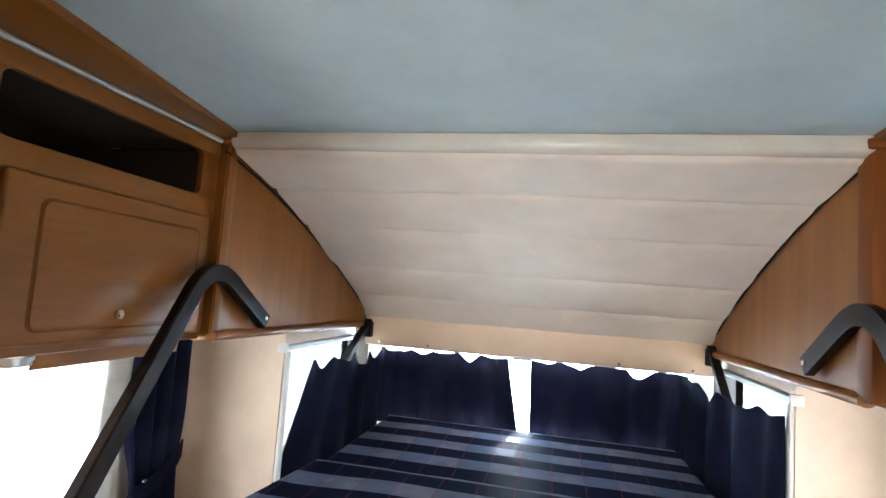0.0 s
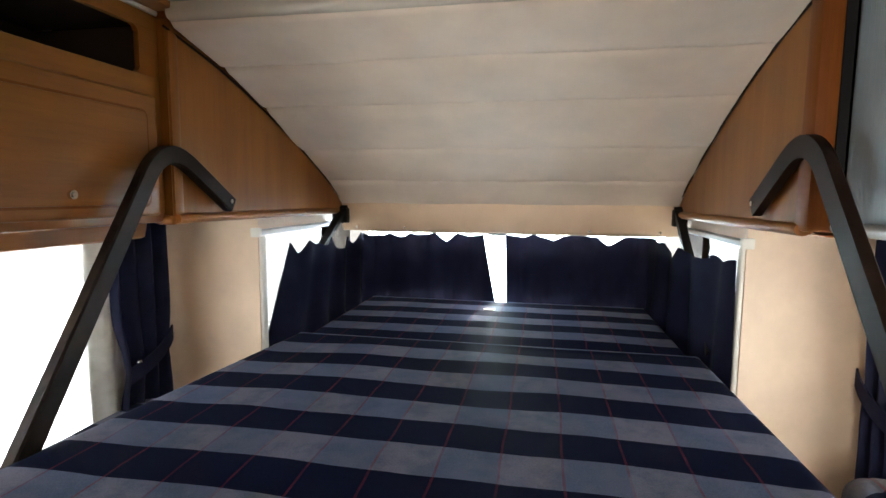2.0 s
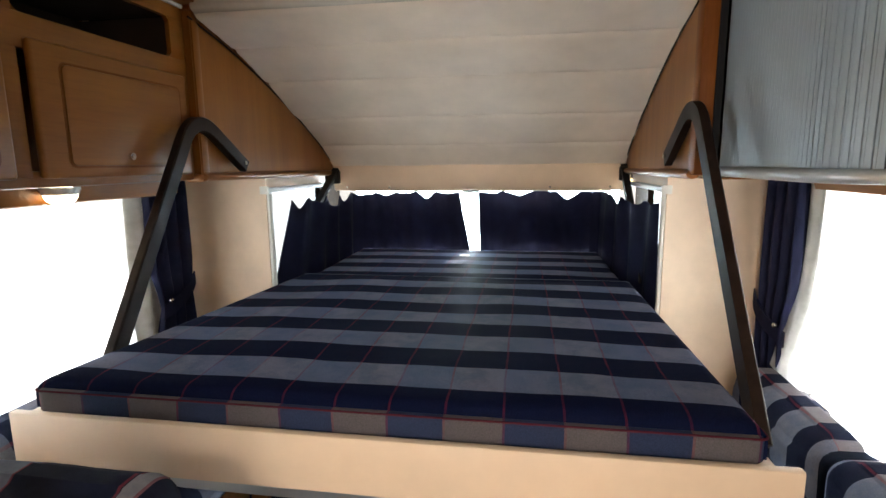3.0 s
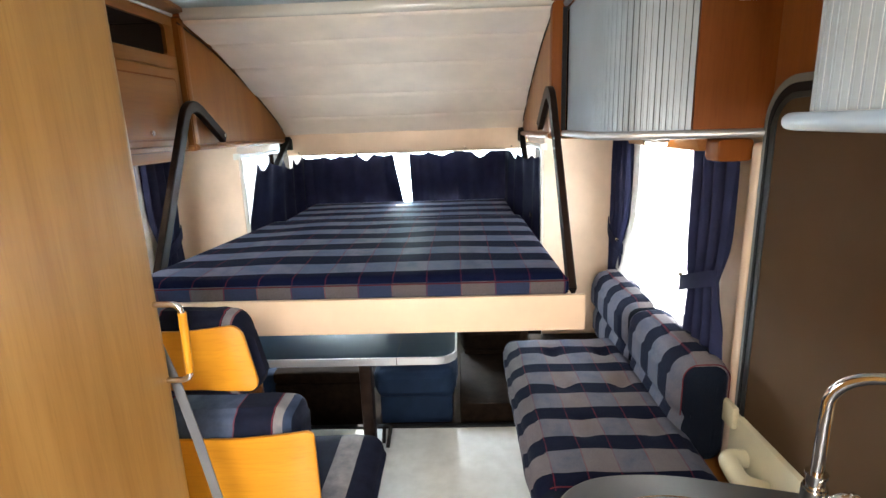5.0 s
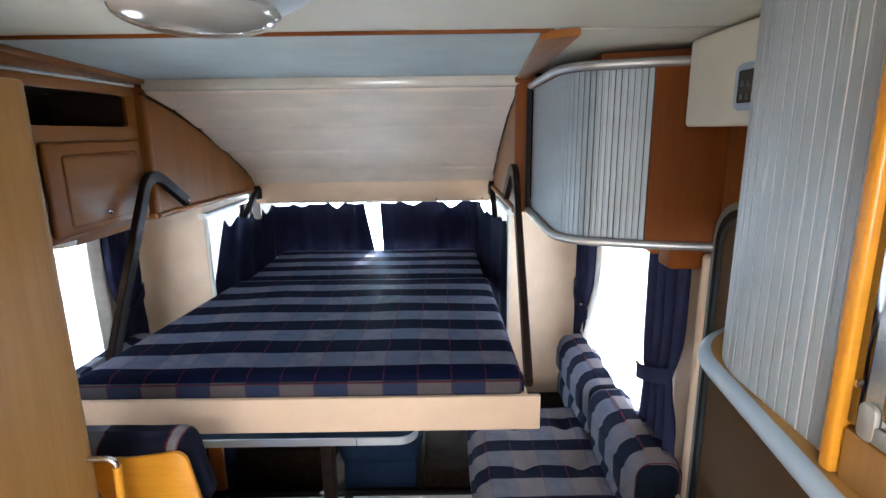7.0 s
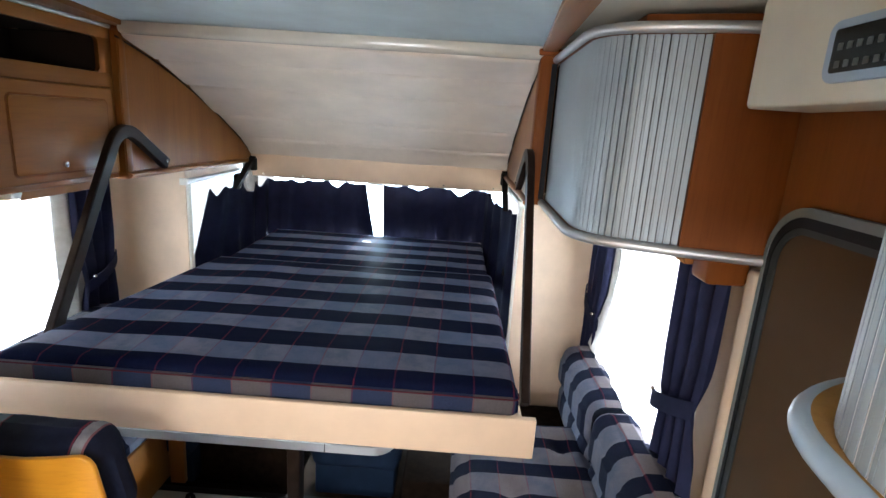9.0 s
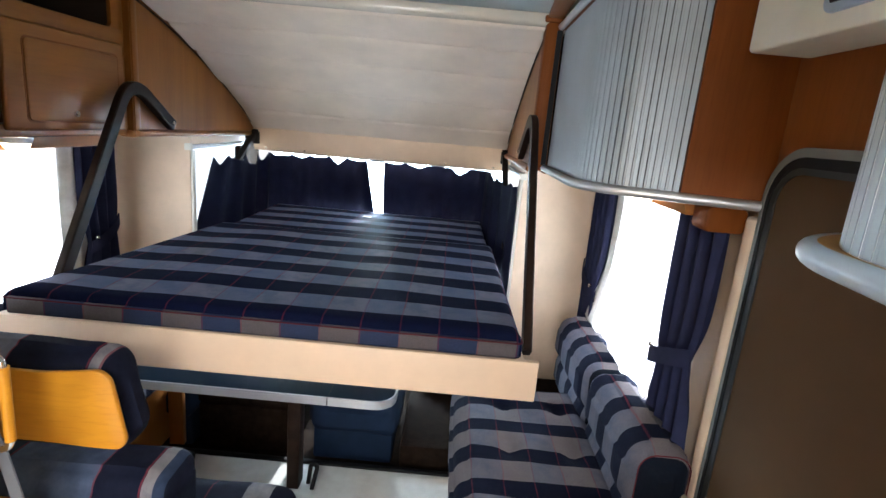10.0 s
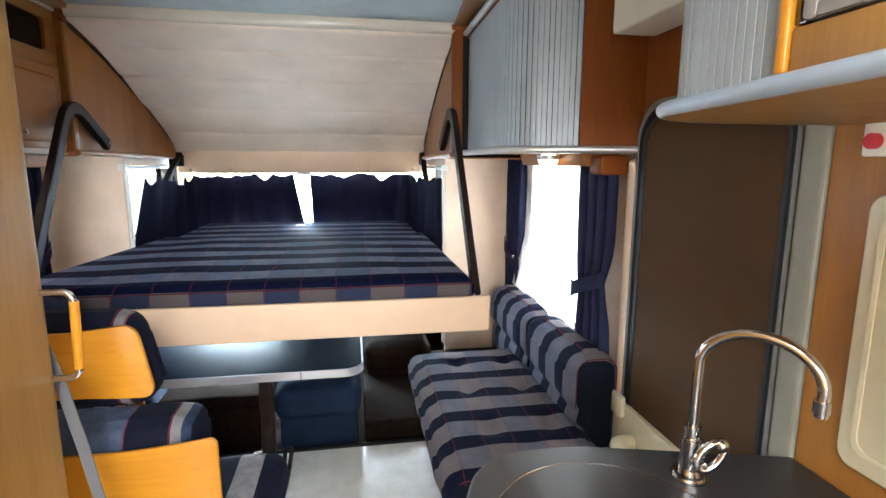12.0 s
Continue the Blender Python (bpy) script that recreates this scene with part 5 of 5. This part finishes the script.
shutter_slats(rp, 1.4155, 1.915, kc, 0.0165, -1, gap=0.452)
# pale sheet nearly flush with the slats, standing for highlights on their ridges
part("inner_lining", sweep([(x, y, 1.663) for x, y in inset(rp, 0.0024)], [(-0.0015, -0.25), (0.0015, -0.25), (0.0015, 0.25), (-0.0015, 0.25)]), M_SLAT_GLINT, kc, "pale sheet between the slats, painted as their ridge highlights")
part("upright", rbox(0.651, -0.594, 1.4155, 0.678, -0.580, 1.918, 0.004, 3), M_HONEY, kc, "honey wood upright")
part("face_below_oven", rbox(0.656, -1.5, 1.4155, 0.676, -0.597, 1.461, 0.002), M_WARD, kc)
part("slot", prism(round_rect(-0.93, 1.421, -0.742, 1.437, 0.006), "x", 0.6545, 0.658), M_BLACK, kc, "dark ventilation slot")
part("slot_lip", ring_prism(round_rect(-0.936, 1.417, -0.733, 1.442, 0.009), round_rect(-0.93, 1.421, -0.742, 1.437, 0.006), "x", 0.6535, 0.6575), M_WARD, kc)
oven = thing("oven", (0.80, -0.95, 1.463), "built-in oven with a polished steel frame and smoked glass door", "oven")
part("body", rbox(0.672, -1.40, 1.464, 1.05, -0.595, 1.735), M_BLACK, oven)
part("frame", ring_prism(round_rect(-1.40, 1.464, -0.6115, 1.736, 0.004), round_rect(-1.32, 1.484, -0.627, 1.686, 0.006), "x", 0.6565, 0.6715), M_STEEL, oven, "polished steel frame")
# steel tinted darker: the strip's dark reflection is put into its colour
part("side_strip", rbox(0.660, -0.6105, 1.464, 0.6715, -0.588, 1.735, 0.002), plain("steel_dark_reflection", (0.20, 0.205, 0.21), 0.10, 1.0, vary=0.05, relief=0.02), oven, "polished steel side strip")
part("glass_door", prism(round_rect(-1.325, 1.481, -0.624, 1.690, 0.006), "x", 0.661, 0.670), M_SMOKE, oven, "smoked mirror glass")
hb = prism(round_rect(-0.628, 1.4645, -0.612, 1.494, 0.006), "x", 0.651, 0.6562, 0.0015)
rbox(0.652, -0.676, 1.4655, 0.6560, -0.626, 1.479, 0.0015, bm=hb)
rbox(0.651, -0.680, 1.4645, 0.6562, -0.676, 1.4810, 0.001, bm=hb)
part("door_hinge", hb, plain("satin_grey_metal", (0.34, 0.335, 0.31), 0.45, 0.5), oven, "satin grey metal hinge")
for k in range(11):
    y = -0.632 - 0.0105 * k
    part("vent_slot", prism(round_rect(y - 0.0018, 1.701, y + 0.0018, 1.727, 0.0016), "x", 0.6555, 0.6568), M_BLACK, oven)
part("vent_slot", prism(round_rect(-0.6015, 1.704, -0.5985, 1.724, 0.0014), "x", 0.6592, 0.6603), M_BLACK, oven)
for y, z in ((-0.599, 1.500), (-0.599, 1.687), (-0.619, 1.687)):
    part("screw", tube([(0.658 if y > -0.61 else 0.6545, y, z), (0.6605, y, z)], 0.0032, 10), M_CHROME, oven)
part("head_panel", rbox(0.660, -1.5, 1.738, 0.676, -0.588, 1.918, 0.002), M_WARD, kc)

# small things on the wall behind the tap
ob = thing("hanging_board", (XR - 0.03, -0.42, 0.76), "ivory moulded board on the wooden wall", "board")
part("board", prism(round_rect(-0.66, 0.765, -0.322, 1.27, 0.03), "x", XR - 0.042, XR - 0.0205, 0.006, 3), M_IVORY, ob)
part("inset", ring_prism(round_rect(-0.64, 0.80, -0.352, 1.24, 0.025), round_rect(-0.63, 0.81, -0.362, 1.23, 0.022), "x", XR - 0.046, XR - 0.043), M_IVORY, ob, "raised rim")
ob = thing("switch", (XR - 0.03, -0.29, 1.345), "small white switch with a red button", "switch")
part("plate", rbox(XR - 0.034, -0.338, 1.335, XR - 0.0205, -0.286, 1.395, 0.005), M_WHITE, ob)
part("button", tube([(XR - 0.034, -0.312, 1.362), (XR - 0.046, -0.312, 1.362)], 0.014, 16, up=(0, 0, 1)), M_RED, ob, "red button")

# oval ceiling lamp
LX, LY = 0.075, -0.37
cl = thing("ceiling_lamp", (LX, LY, 1.80), "oval silver ceiling lamp with a frosted lens", "lamp")
bm = bmesh.new()
bmesh.ops.create_uvsphere(bm, u_segments=36, v_segments=20, radius=1)
for v in bm.verts:
    v.co = Vector((LX + 0.165 * v.co.x, LY + 0.165 * v.co.y, 1.922 + 0.108 * min(v.co.z, 0)))
part("housing", bm, M_SILVER, cl, "silver plastic bowl")
bm = bmesh.new()
bmesh.ops.create_uvsphere(bm, u_segments=32, v_segments=12, radius=1)
for v in bm.verts:
    v.co = Vector((LX + 0.085 * v.co.x, LY + 0.090 * v.co.y, 1.826 + 0.022 * v.co.z))
part("lens", bm, plain("frosted_lens", (0.30, 0.31, 0.31), 0.15, coat=0.6), cl, "frosted lens")
